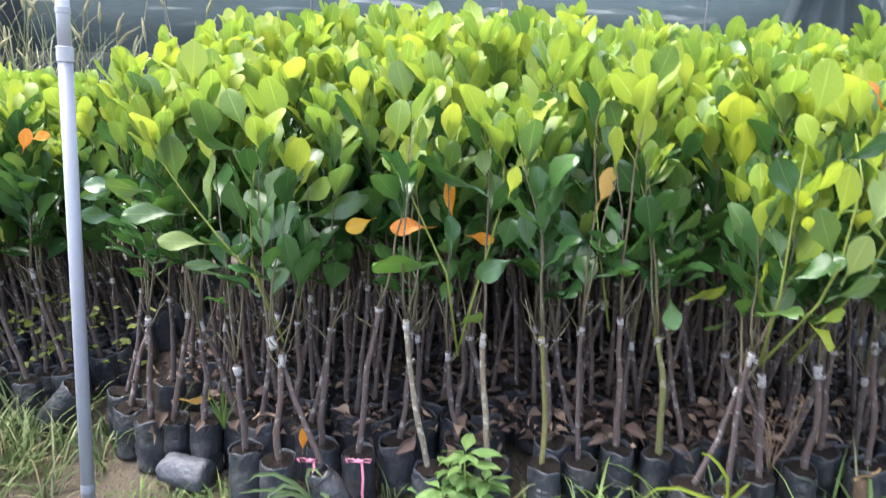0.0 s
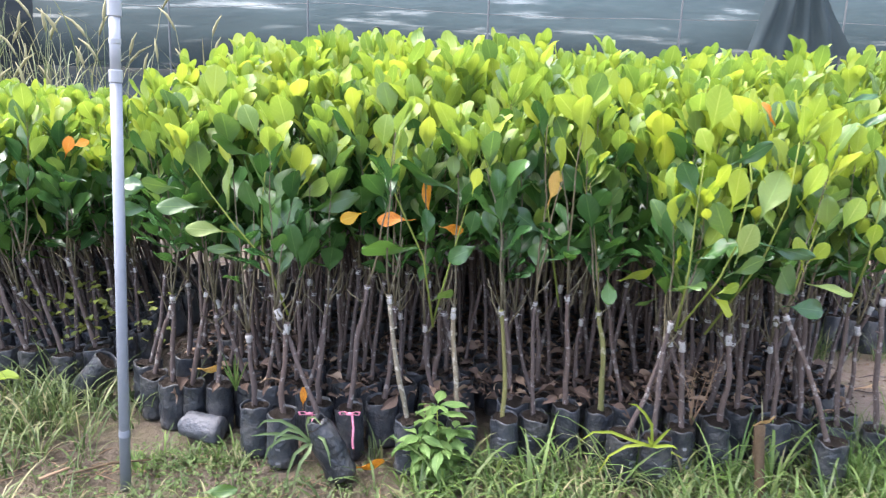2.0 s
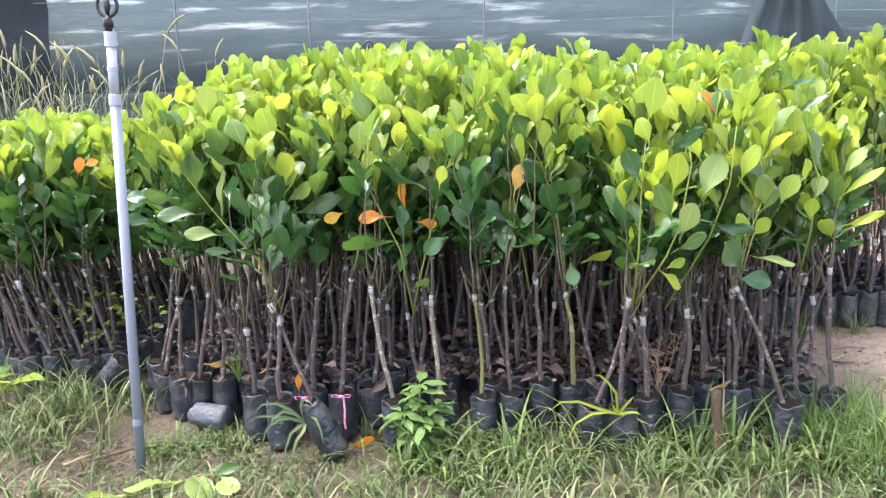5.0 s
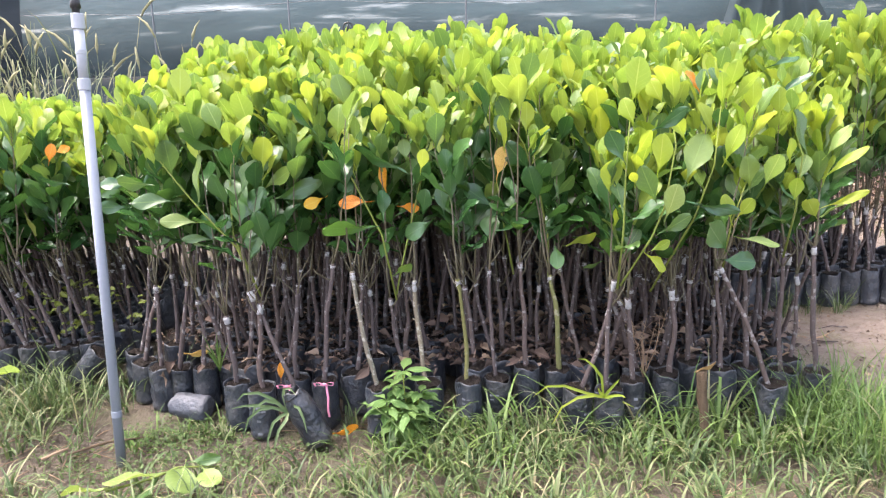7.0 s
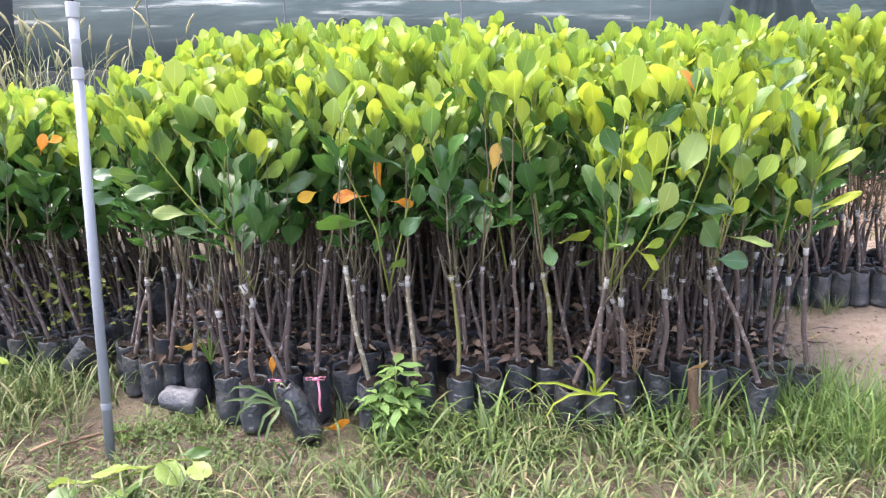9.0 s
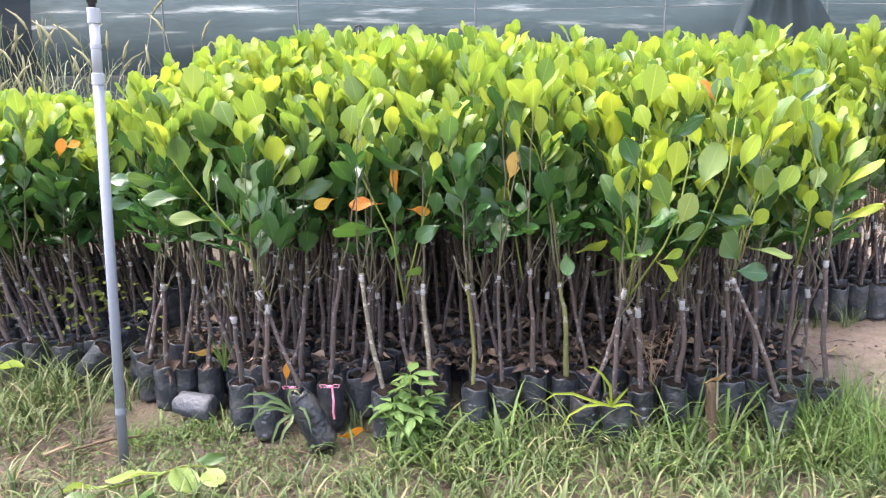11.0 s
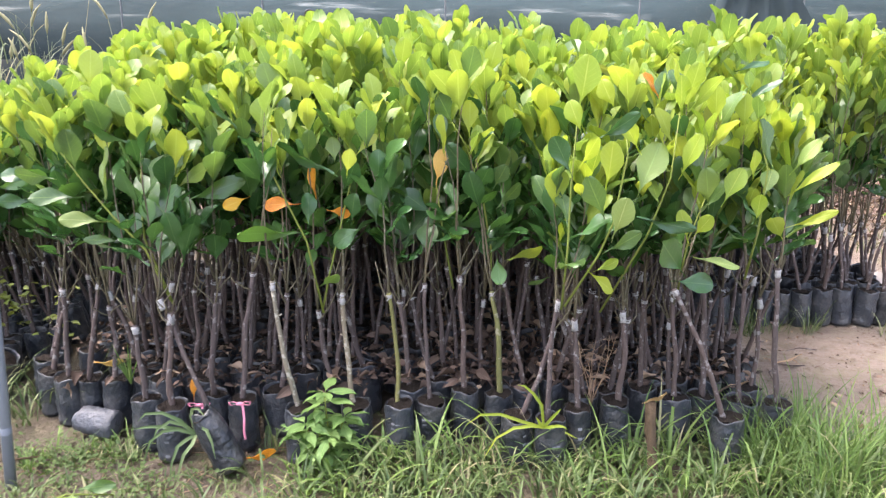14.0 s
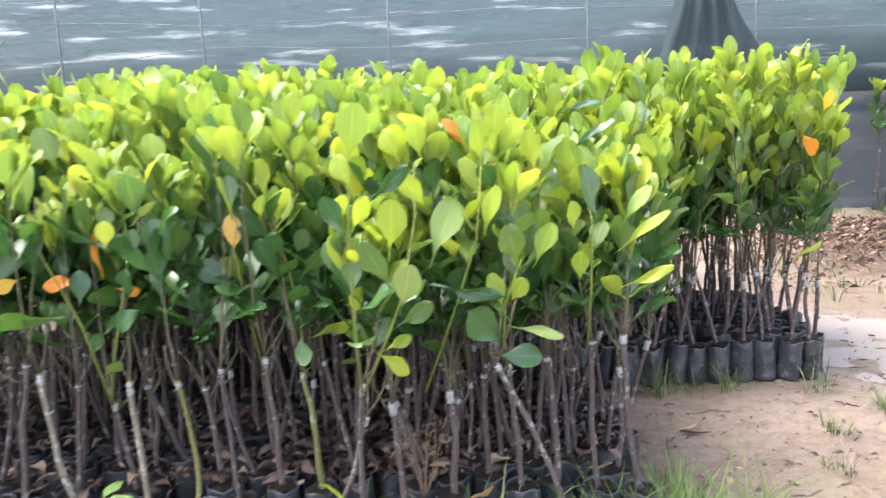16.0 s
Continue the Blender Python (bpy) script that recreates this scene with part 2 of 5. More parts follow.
def ground_material():
    n = Nodes("muddy_ground")
    place = n.add("ShaderNodeTexCoord").outputs["Object"]
    wide, mid, fine = n.noise(0.9, 5.0, 0.6, place), n.noise(6.0, 6.0, 0.65, place), n.noise(70.0, 5.0, 0.6, place)
    mud = n.mix(mid.outputs["Fac"], (0.055, 0.042, 0.031), (0.165, 0.128, 0.093))
    mud = n.mix(n.maths("MULTIPLY", fine.outputs["Fac"], 0.5), mud, n.mix(1.0, mud, (0.6, 0.57, 0.53), "MULTIPLY"))
    moss = n.ramp(n.noise(3.1, 6.0, 0.7, place).outputs["Fac"], [(0.5, (0, 0, 0)), (0.66, (1, 1, 1))])
    colour = n.mix(n.maths("MULTIPLY", moss, 0.6), mud, (0.13, 0.125, 0.055))
    damp = n.ramp(wide.outputs["Fac"], [(0.42, (0, 0, 0)), (0.56, (1, 1, 1))])
    colour = n.mix(n.maths("MULTIPLY", damp, 0.6), colour, n.mix(1.0, colour, (0.62, 0.58, 0.54), "MULTIPLY"))
    # the sandy path that runs beside and behind the beds
    axes = n.add("ShaderNodeSeparateXYZ")
    n.link(place, axes.inputs[0])
    edge = n.maths("ADD", axes.outputs[0], n.maths("MULTIPLY", n.maths("SUBTRACT", mid.outputs["Fac"], 0.5), 0.9))
    edge = n.maths("ADD", edge, n.maths("MULTIPLY", n.maths("SUBTRACT", wide.outputs["Fac"], 0.5), 1.1))
    edge = n.maths("ADD", edge, n.maths("MULTIPLY", n.maths("MINIMUM", n.maths("SUBTRACT", axes.outputs[1], 1.3), 0.0), 0.4))
    path = n.ramp(n.maths("MULTIPLY", edge, 0.25), [(0.38, (0, 0, 0)), (0.46, (1, 1, 1))])
    sand = n.mix(n.maths("MULTIPLY", n.maths("ADD", mid.outputs["Fac"], fine.outputs["Fac"]), 0.5), (0.135, 0.102, 0.078), (0.32, 0.255, 0.205))
    lumps = n.noise(17.0, 6.0, 0.7, place)
    trod = n.ramp(lumps.outputs["Fac"], [(0.40, (1, 1, 1)), (0.54, (0, 0, 0))])
    sand = n.mix(n.maths("MULTIPLY", trod, 0.6), sand, n.mix(1.0, sand, (0.62, 0.54, 0.46), "MULTIPLY"))
    sand = n.mix(n.maths("MULTIPLY", moss, 0.45), sand, (0.20, 0.19, 0.09))
    sand = n.mix(n.maths("MULTIPLY", damp, 0.5), sand, n.mix(1.0, sand, (0.74, 0.66, 0.58), "MULTIPLY"))
    colour = n.mix(path, colour, sand)
    rough = n.maths("SUBTRACT", 0.82, n.maths("MULTIPLY", damp, 0.48))
    height = n.maths("ADD", n.maths("ADD", mid.outputs["Fac"], n.maths("MULTIPLY", lumps.outputs["Fac"], 0.6)), n.maths("MULTIPLY", fine.outputs["Fac"], 0.35))
    return n.done(n.surface(colour, rough, n.bump(height, 1.0, 0.045), specular=0.45))


M_GROUND = ground_material()
M_WATER = plain("muddy_puddle_water", (0.23, 0.20, 0.178), (0.32, 0.28, 0.25), 5.0, 0.2, 0.06, 0.002, 0.6)


def net_material(name, dark, light, cover, thin, streak, fade_from=0.0):
    """Knitted shade cloth: a dark weave that lets part of the light through, thinner in long worn streaks."""
    n = Nodes(name)
    place = n.add("ShaderNodeTexCoord").outputs["Object"]
    stretch = n.add("ShaderNodeMapping")
    stretch.inputs["Scale"].default_value = (0.55, 1.0, streak)
    n.link(place, stretch.inputs["Vector"])
    folds = n.noise(0.9, 4.0, 0.5, stretch.outputs[0])
    worn = n.noise(1.15, 10.0, 0.6, stretch.outputs[0])
    threads = n.noise(16.0, 2.0, 0.5, stretch.outputs[0])
    colour = n.mix(folds.outputs["Fac"], dark, light)
    skin = n.surface(colour, 0.75, n.bump(n.maths("ADD", folds.outputs["Fac"], n.maths("MULTIPLY", threads.outputs["Fac"], 0.1)), 0.6, 0.05), specular=0.2)
    glow = n.add("ShaderNodeBsdfTranslucent")
    n.link(colour, glow.inputs["Color"])
    cloth = n.add("ShaderNodeMixShader")
    cloth.inputs[0].default_value = 0.45
    n.link(skin.outputs[0], cloth.inputs[1])
    n.link(glow.outputs[0], cloth.inputs[2])
    holes = n.ramp(worn.outputs["Fac"], [(0.56, (cover, cover, cover)), (0.72, (thin, thin, thin))])
    keep = n.maths("MULTIPLY", holes, n.maths("ADD", 0.91, n.maths("MULTIPLY", threads.outputs["Fac"], 0.12)))
    if fade_from:
        # cover fades upward: the band's soft shade gradient is put into the opacity
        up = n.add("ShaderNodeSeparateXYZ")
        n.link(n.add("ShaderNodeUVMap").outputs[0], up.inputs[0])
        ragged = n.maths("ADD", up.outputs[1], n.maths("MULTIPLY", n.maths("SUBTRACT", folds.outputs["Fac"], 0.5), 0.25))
        keep = n.maths("MULTIPLY", keep, n.ramp(ragged, [(fade_from, (1, 1, 1)), (0.98, (0, 0, 0))]))
    clear = n.add("ShaderNodeBsdfTransparent")
    both = n.add("ShaderNodeMixShader")
    n.link(keep, both.inputs[0])
    n.link(clear.outputs[0], both.inputs[1])
    n.link(cloth.outputs[0], both.inputs[2])
    return n.done(both)


M_NET = net_material("green_grey_shade_net", (0.022, 0.054, 0.062), (0.062, 0.110, 0.118), 0.97, 0.58, 6.0)
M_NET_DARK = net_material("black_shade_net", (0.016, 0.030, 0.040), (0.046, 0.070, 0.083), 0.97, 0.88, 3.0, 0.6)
M_NET_BLACK = net_material("black_shade_net_panel", (0.012, 0.018, 0.024), (0.045, 0.058, 0.07), 0.97, 0.88, 3.0)
M_NET_FOLD = net_material("folded_black_net", (0.05, 0.072, 0.08), (0.12, 0.155, 0.165), 1.0, 0.97, 0.4)

# ---------------------------------------------------------------- mesh tools
rng = np.random.default_rng(7)


class Shape:
    """Vertices, faces, face materials and uvs that grow into one mesh."""

    def __init__(self):
        self.verts, self.faces, self.slots, self.uvs, self.count = [], [], [], [], 0

    def put(self, verts, faces, slot=0, uv=None):
        verts = np.asarray(verts, float)
        self.verts.append(verts)
        self.faces.extend([tuple(i + self.count for i in f) for f in faces])
        self.slots.extend([slot] * len(faces))
        self.uvs.append(np.zeros((len(verts), 2)) if uv is None else np.asarray(uv, float))
        self.count += len(verts)

    def add(self, other, m=None, slots=None):
        """Another shape, moved by the 4 x 4 matrix m."""
        v = np.concatenate(other.verts)
        if m is not None:
            a = np.array(m)
            v = v @ a[:3, :3].T + a[:3, 3]
        base = self.count
        self.verts.append(v)
        self.faces.extend([tuple(i + base for i in f) for f in other.faces])
        self.slots.extend(other.slots if slots is None else [slots[k] for k in other.slots])
        self.uvs.append(np.concatenate(other.uvs))
        self.count += len(v)

    def mesh(self, name, mats, smooth=True):
        me = bpy.data.meshes.new(name)
        me.from_pydata(np.concatenate(self.verts).tolist(), [], self.faces)
        for mat in mats:
            me.materials.append(mat)
        me.polygons.foreach_set("material_index", self.slots)
        me.polygons.foreach_set("use_smooth", [smooth] * len(self.faces))
        loops = np.empty(len(me.loops), dtype=np.int32)
        me.loops.foreach_get("vertex_index", loops)
        me.uv_layers.new(name="UVMap").data.foreach_set("uv", np.concatenate(self.uvs)[loops].ravel())
        me.update()
        return me


def part(name, mesh, parent, label="", m=None):
    ob = new(name, mesh)
    ob.parent = parent
    if m is not None:
        ob.matrix_basis = m
    return tagged(ob, label) if label else ob


def tube(points, radii, sides=7, slot=0, cap=True, wobble=0.0):
    """A tapering tube along the points."""
    s = Shape()
    pts = [Vector(p) for p in points]
    verts, uv = [], []
    for i, p in enumerate(pts):
        way = (pts[min(i + 1, len(pts) - 1)] - pts[max(i - 1, 0)]).normalized()
        side = way.cross(Vector((0.31, 0.9, 0.2))).normalized()
        up = side.cross(way)
        for k in range(sides):
            a = 2 * math.pi * k / sides
            r = radii[i] * (1 + (rng.uniform(-wobble, wobble) if wobble else 0))
            verts.append(p + (side * math.cos(a) + up * math.sin(a)) * r)
            uv.append((k / sides, i / len(pts)))
    faces = []
    for i in range(len(pts) - 1):
        for k in range(sides):
            a, b = i * sides + k, i * sides + (k + 1) % sides
            faces.append((a, b, b + sides, a + sides))
    if cap:
        faces.append(tuple(range(sides))[::-1])
        faces.append(tuple((len(pts) - 1) * sides + k for k in range(sides)))
    s.put([tuple(v) for v in verts], faces, slot, uv)
    return s


def leaf_shape(length, width, curl=0.25, fold=0.16, twist=0.0, fine=True, tip=0.0, petiole=0.07):
    """An obovate leaf along +z from its stalk at the origin, its upper face towards -y."""
    s = Shape()
    steps = [0.0, 0.1, 0.25, 0.42, 0.58, 0.74, 0.87, 0.955, 0.99, 1.0] if fine else [0.0, 0.17, 0.38, 0.58, 0.76, 0.9, 0.97, 1.0]
    cols = [-1.0, -0.55, 0.0, 0.55, 1.0] if fine else [-1.0, 0.0, 1.0]
    verts, uv, faces = [], [], []
    start = length * petiole
    for t in steps:
        w = max(0.02 if t < 0.5 else 0.16 * (1 - tip), math.sin(math.pi * t ** (1.7 - 0.83 * tip)) ** (0.45 + 0.4 * tip + (1.25 - 0.3 * tip) * (1 - t))) * width / 2
        z = start + (length - start) * t
        bend = curl * length * (t ** 2)
        for c in cols:
            x = c * w
            y = bend - fold * abs(x) * 1.2 + 0.03 * width * math.sin(8 * t + 3 * c + twist * 7) * abs(c) * 4
            a = twist * t
            verts.append((x * math.cos(a) - 0 * y, y + x * math.sin(a), z))
            uv.append((0.5 + 0.5 * c, t))
    n = len(cols)
    for i in range(len(steps) - 1):
        for k in range(n - 1):
            a = i * n + k
            faces.append((a, a + 1, a + n + 1, a + n))
    s.put(verts, faces, 0, uv)
    if fine:
        r = max(0.0011, width * 0.018)
        s.add(tube([(0, 0, -0.006), (0, 0.001, start * 0.5), (0, 0.002, start + 0.01)], [r * 1.3, r, r * 0.8], 4, cap=False))
    else:
        r = width * 0.02
        s.put([(-r, 0, 0), (r, 0, 0), (r, 0, start), (-r, 0, start)], [(0, 1, 2, 3)], 0, [(0.5, 0.1)] * 4)
    return s


def aim(place, turn, pitch, roll, size=1.0, wide=1.0):
    """A pose that lays a leaf's +z along the heading turn (from +y, degrees), raised by pitch degrees."""
    m = Matrix.Translation(place) @ Matrix.Rotation(radians(turn), 4, "Z") @ Matrix.Rotation(radians(pitch - 90), 4, "X") @ Matrix.Rotation(radians(roll), 4, "Z")
    return m @ Matrix.Diagonal((size * wide, size, size, 1))


# leaves of unit length and 0.62 width, fine for parts and coarse for far crowns
SHAPES = [(0.45, 0.07, 0.10, 0.25), (0.40, 0.02, 0.16, -0.3), (0.48, 0.11, 0.08, 0.35), (0.40, -0.05, 0.20, -0.1)]
LEAF_MESH = {}
for key, mat in LEAF_MATS.items():
    LEAF_MESH[key] = []
    for k, (w, curl, fold, tw) in enumerate(SHAPES):
        LEAF_MESH[key].append(leaf_shape(1.0, w, curl, fold, tw).mesh("leaf_" + key + str(k), [mat]))
COARSE = [leaf_shape(1.0, w, c, f, t, fine=False) for w, c, f, t in SHAPES]
CROWN_MATS = [M_YOUNG, M_MID, M_DARK, M_SHOOT]

# ---------------------------------------------------------------- the setting


def ground_height(x, y):
    near = 1.0 / (1.0 + ((x - 0.5) ** 2 + (y - 3) ** 2) / 90.0)
    h = 0.020 * noise.noise((x * 0.9, y * 0.9, 3.1)) + 0.010 * noise.noise((x * 3.3, y * 3.3, 8.0)) + 0.005 * noise.noise((x * 9, y * 9, 1.0))
    bank = 0.14 * max(0.0, min(1.0, (y - 5.2) / 1.5)) * max(0.0, min(1.0, (x - 3.6) / 1.0))
    dip = -0.055 * math.exp(-((x + 1.05) / 0.34) ** 2 - ((y - 1.66) / 0.26) ** 2)
    clods = 0.012 * noise.noise((x * 5.5, y * 5.5, 4.0)) * max(0.0, min(1.0, (x - 1.6) * 3))
    return (h + bank + dip + clods) * near


def build_ground():
    def axis(lo, hi, step):
        core = list(np.arange(lo, hi + 1e-6, step))
        out, far = [], step
        a, b = lo, hi
        for _ in range(26):
            far *= 1.38
            a, b = a - far, b + far
            out += [a, b]
        return sorted(core + out)
    xs, ys = axis(-4.0, 6.4, 0.06), axis(0.6, 5.6, 0.06)
    verts = [(x, y, ground_height(x, y)) for y in ys for x in xs]
    n = len(xs)
    faces = [(j * n + i, j * n + i + 1, (j + 1) * n + i + 1, (j + 1) * n + i) for j in range(len(ys) - 1) for i in range(n - 1)]
    s = Shape()
    s.put(verts, faces)
    tagged(new("ground", s.mesh("ground", [M_GROUND])), "damp sandy mud ground with moss and litter", "ground", kind="structure")


build_ground()


def sheet(x0, x1, z0, z1, y, nx, nz, swell, seed, top_sag=0.0, edge=0.0):
    """A hanging cloth in the xz plane with soft folds."""
    verts, uv = [], []
    for j in range(nz + 1):
        for i in range(nx + 1):
            u, v = i / nx, j / nz
            x, z = x0 + (x1 - x0) * u, z0 + (z1 - z0) * v
            z += top_sag * v * (abs(math.sin(x * 0.75 + seed)) - 0.6) + edge * v * noise.noise((x * 1.4, seed, 0))
            yy = y + swell * (noise.noise((x * 0.5, z * 1.8, seed)) + 0.5 * noise.noise((x * 2.0, z * 4.5, seed + 5)))
            verts.append((x, yy, z))
            uv.append((u, v))
    n = nx + 1
    faces = [(j * n + i, j * n + i + 1, (j + 1) * n + i + 1, (j + 1) * n + i) for j in range(nz) for i in range(nx)]
    s = Shape()
    s.put(verts, faces, 0, uv)
    return s


NET_Y = 8.6


def build_net():
    fence = tagged(new("shade_net_fence"), "sagging green-grey shade net fence on thin metal posts", "fence")
    part("upper_net", sheet(-11, 12, 1.5, 3.7, NET_Y, 170, 40, 0.16, 2.0).mesh("upper_net", [M_NET]), fence, "thin worn green-grey shade cloth")
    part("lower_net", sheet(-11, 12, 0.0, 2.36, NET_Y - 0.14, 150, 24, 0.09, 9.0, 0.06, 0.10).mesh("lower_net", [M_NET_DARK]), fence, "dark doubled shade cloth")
    part("left_net", sheet(-11, -4.75, 0.0, 3.7, NET_Y - 0.3, 40, 30, 0.10, 4.0).mesh("left_net", [M_NET_BLACK]), fence, "black shade cloth panel")
    for x, lean in ((-7.0, 0.0), (-3.2, 0.04), (-1.55, 0.02), (0.6, 0.0), (2.9, 0.0), (4.88, -0.03), (7.6, 0.0)):
        post = tube([(x, NET_Y - 0.28, -0.05), (x + lean * 0.5, NET_Y - 0.28, 1.6), (x + lean, NET_Y - 0.28, 3.75)], [0.013, 0.012, 0.012], 8)
        part("post", post.mesh("post", [M_STEEL]), fence, "thin grey metal post")
    for z, seed in ((2.95, 1.0), (2.62, 2.3), (2.28, 4.1)):
        pts = [(-11 + 0.4 * k, NET_Y - 0.26, z + 0.07 * noise.noise((k * 0.23, seed, 0)) - 0.05 * abs(math.sin(k * 0.21 + seed))) for k in range(58)]
        part("wire", tube(pts, [0.004] * 58, 5).mesh("wire", [M_CABLE]), fence)
    # the loose black cloth that hangs from the wire beside a post, drawn down and outwards
    s, n = Shape(), 26
    verts = []
    for j in range(19):
        v = j / 18
        for i in range(n + 1):
            u = i / n
            left, right = 3.98 - 0.30 * v ** 1.3, 4.42 + 0.50 * v ** 1.5
            x = left + (right - left) * u
            pleat = 0.07 * (0.4 + 0.6 * v) * math.sin(u * 26 + 3 * v) + 0.05 * noise.noise((u * 9, v * 3, 2.0))
            verts.append((x, NET_Y - 0.42 + pleat, 3.1 - 1.2 * v - 0.12 * v * math.sin(u * 3.1)))
    faces = [(j * (n + 1) + i, j * (n + 1) + i + 1, (j + 1) * (n + 1) + i + 1, (j + 1) * (n + 1) + i) for j in range(18) for i in range(n)]
    s.put(verts, faces)
    part("loose_cloth", s.mesh("loose_cloth", [M_NET_FOLD]), fence, "loose pleated black cloth")


build_net()

# ---------------------------------------------------------------- saplings


def bag_shape(height=0.2, radius=0.052, seed=0, neck=1.0):
    """A filled polythene planting bag with a folded rim and creased side."""
    s, sides, r0 = Shape(), 20, random.Random(seed)
    ph = [r0.uniform(0, 6.28) for _ in range(4)]
    verts = []
    rows = [(0.0, 0.78), (0.03, 0.98), (0.12, 1.06), (0.21, 1.02), (0.30, 1.06), (0.39, 1.01), (0.48, 1.05), (0.57, 1.0), (0.66, 1.03), (0.75, 0.98), (0.84, 1.01), (0.92, 0.98), (0.97, 0.99), (1.0, 0.97), (0.995, 0.93), (0.95, 0.90), (0.90, 0.89)]
    for t, f in rows:
        shut = 1 - (1 - neck) * max(0.0, (t - 0.7) / 0.3) ** 1.5
        for k in range(sides):
            a = 2 * math.pi * k / sides
            crush = 0.075 * noise.noise((math.cos(a) * 1.6, math.sin(a) * 1.6, t * 5 + seed * 3.7)) + 0.035 * noise.noise((math.cos(a) * 4, math.sin(a) * 4, t * 16 + seed))
            w = 1 + 0.08 * math.sin(2 * a + ph[0]) + 0.03 * math.sin(5 * a + ph[1] + 4 * t) + 0.028 * math.sin(8 * a + ph[2] - 9 * t) + crush
            rim = 0.006 * math.sin(2 * a + ph[3]) + 0.003 * math.sin(5 * a + ph[1]) if t > 0.85 else 0.0
            verts.append((radius * f * w * shut * math.cos(a), radius * f * w * shut * math.sin(a), height * t + rim))
    faces = [tuple(range(sides))[::-1]]
    for i in range(len(rows) - 1):
        for k in range(sides):
            a, b = i * sides + k, i * sides + (k + 1) % sides
            faces.append((a, b, b + sides, a + sides))
    s.put(verts, faces)
    return s


def soil_shape(height=0.172, radius=0.048, seed=0):
    s, r0, sides = Shape(), random.Random(seed + 50), 14
    verts = [(0, 0, height + 0.012)]
    for f in (0.45, 0.98):
        for k in range(sides):
            a = 2 * math.pi * k / sides
            verts.append((radius * f * math.cos(a), radius * f * math.sin(a), height + r0.uniform(-0.006, 0.012) * (1.2 - f * 0.5)))
    faces = [(0, 1 + k, 1 + (k + 1) % sides) for k in range(sides)]
    faces += [(1 + k, 1 + sides + k, 1 + sides + (k + 1) % sides, 1 + (k + 1) % sides) for k in range(sides)]
    s.put(verts, faces)
    return s


def crooked(a, b, steps, amount, r):
    """Points from a to b that wander a little."""
    a, b = Vector(a), Vector(b)
    out = []
    bow, kink = [r.uniform(-1.3, 1.3) * amount for _ in "xy"], [r.uniform(-0.5, 0.5) * amount for _ in "xy"]
    turn = r.uniform(0, 6.28)
    for i in range(steps + 1):
        t = i / steps
        p = a.lerp(b, t)
        k, q = math.sin(math.pi * t), math.sin(math.pi * t) * math.sin(3 * math.pi * t + turn)
        jog = 0.16 * amount if 0 < i < steps else 0.0
        out.append(p + Vector((bow[0] * k + kink[0] * q + r.uniform(-jog, jog), bow[1] * k + kink[1] * q + r.uniform(-jog, jog), 0)))
    return out


BAGS = [bag_shape(seed=k, height=0.178 + 0.009 * (k % 3), radius=0.049 + 0.0025 * (k % 4)).mesh("poly_bag", [M_BAG]) for k in range(6)]
SOILS = [soil_shape(0.171 + 0.009 * k, seed=k).mesh("soil", [M_SOIL]) for k in range(3)]


def stem_shape(top, r, thick, knots=True, base_z=0.15):
    """The rootstock from the soil to the graft."""
    pts = crooked((r.uniform(-0.008, 0.008), r.uniform(-0.008, 0.008), base_z), top, 8, 0.011, r)
    rad = [thick * (1.18 - 0.35 * i / 8) * r.uniform(0.92, 1.1) for i in range(9)]
    rad[0] *= 1.2
    rad[-1] *= 1.25
    s = tube(pts, rad, 8, wobble=0.07)
    if knots:
        for i in (3, 5, 6):
            if r.random() < 0.6:
                a = r.uniform(0, 6.28)
                p = pts[i]
                q = p + Vector((math.cos(a), math.sin(a), 0.5)) * thick * 1.9
                s.add(tube([p, q], [thick * 0.6, thick * 0.35], 5))
    return s, pts, rad


def tape_shape(pts, rad, r, length):
    """A ragged wrap of tape round the top of the rootstock."""
    a, b = pts[-1], pts[-2]
    down = (b - a).normalized()
    ring = []
    n = 5
    for i in range(n):
        ring.append(a + down * (length * i / (n - 1) + 0.006))
    s = tube(ring, [rad[-1] * (1.0 + 0.22 * r.random()) for _ in range(n)], 9, wobble=0.26)
    for _ in range(r.choice((0, 1, 2))):
        p = ring[r.randrange(n)]
        q = p + Vector((r.uniform(-1, 1), r.uniform(-1, 0.3), r.uniform(-1, 0.4))).normalized() * r.uniform(0.010, 0.024)
        s.add(tube([p, q], [0.004, 0.0015], 4))
    return s


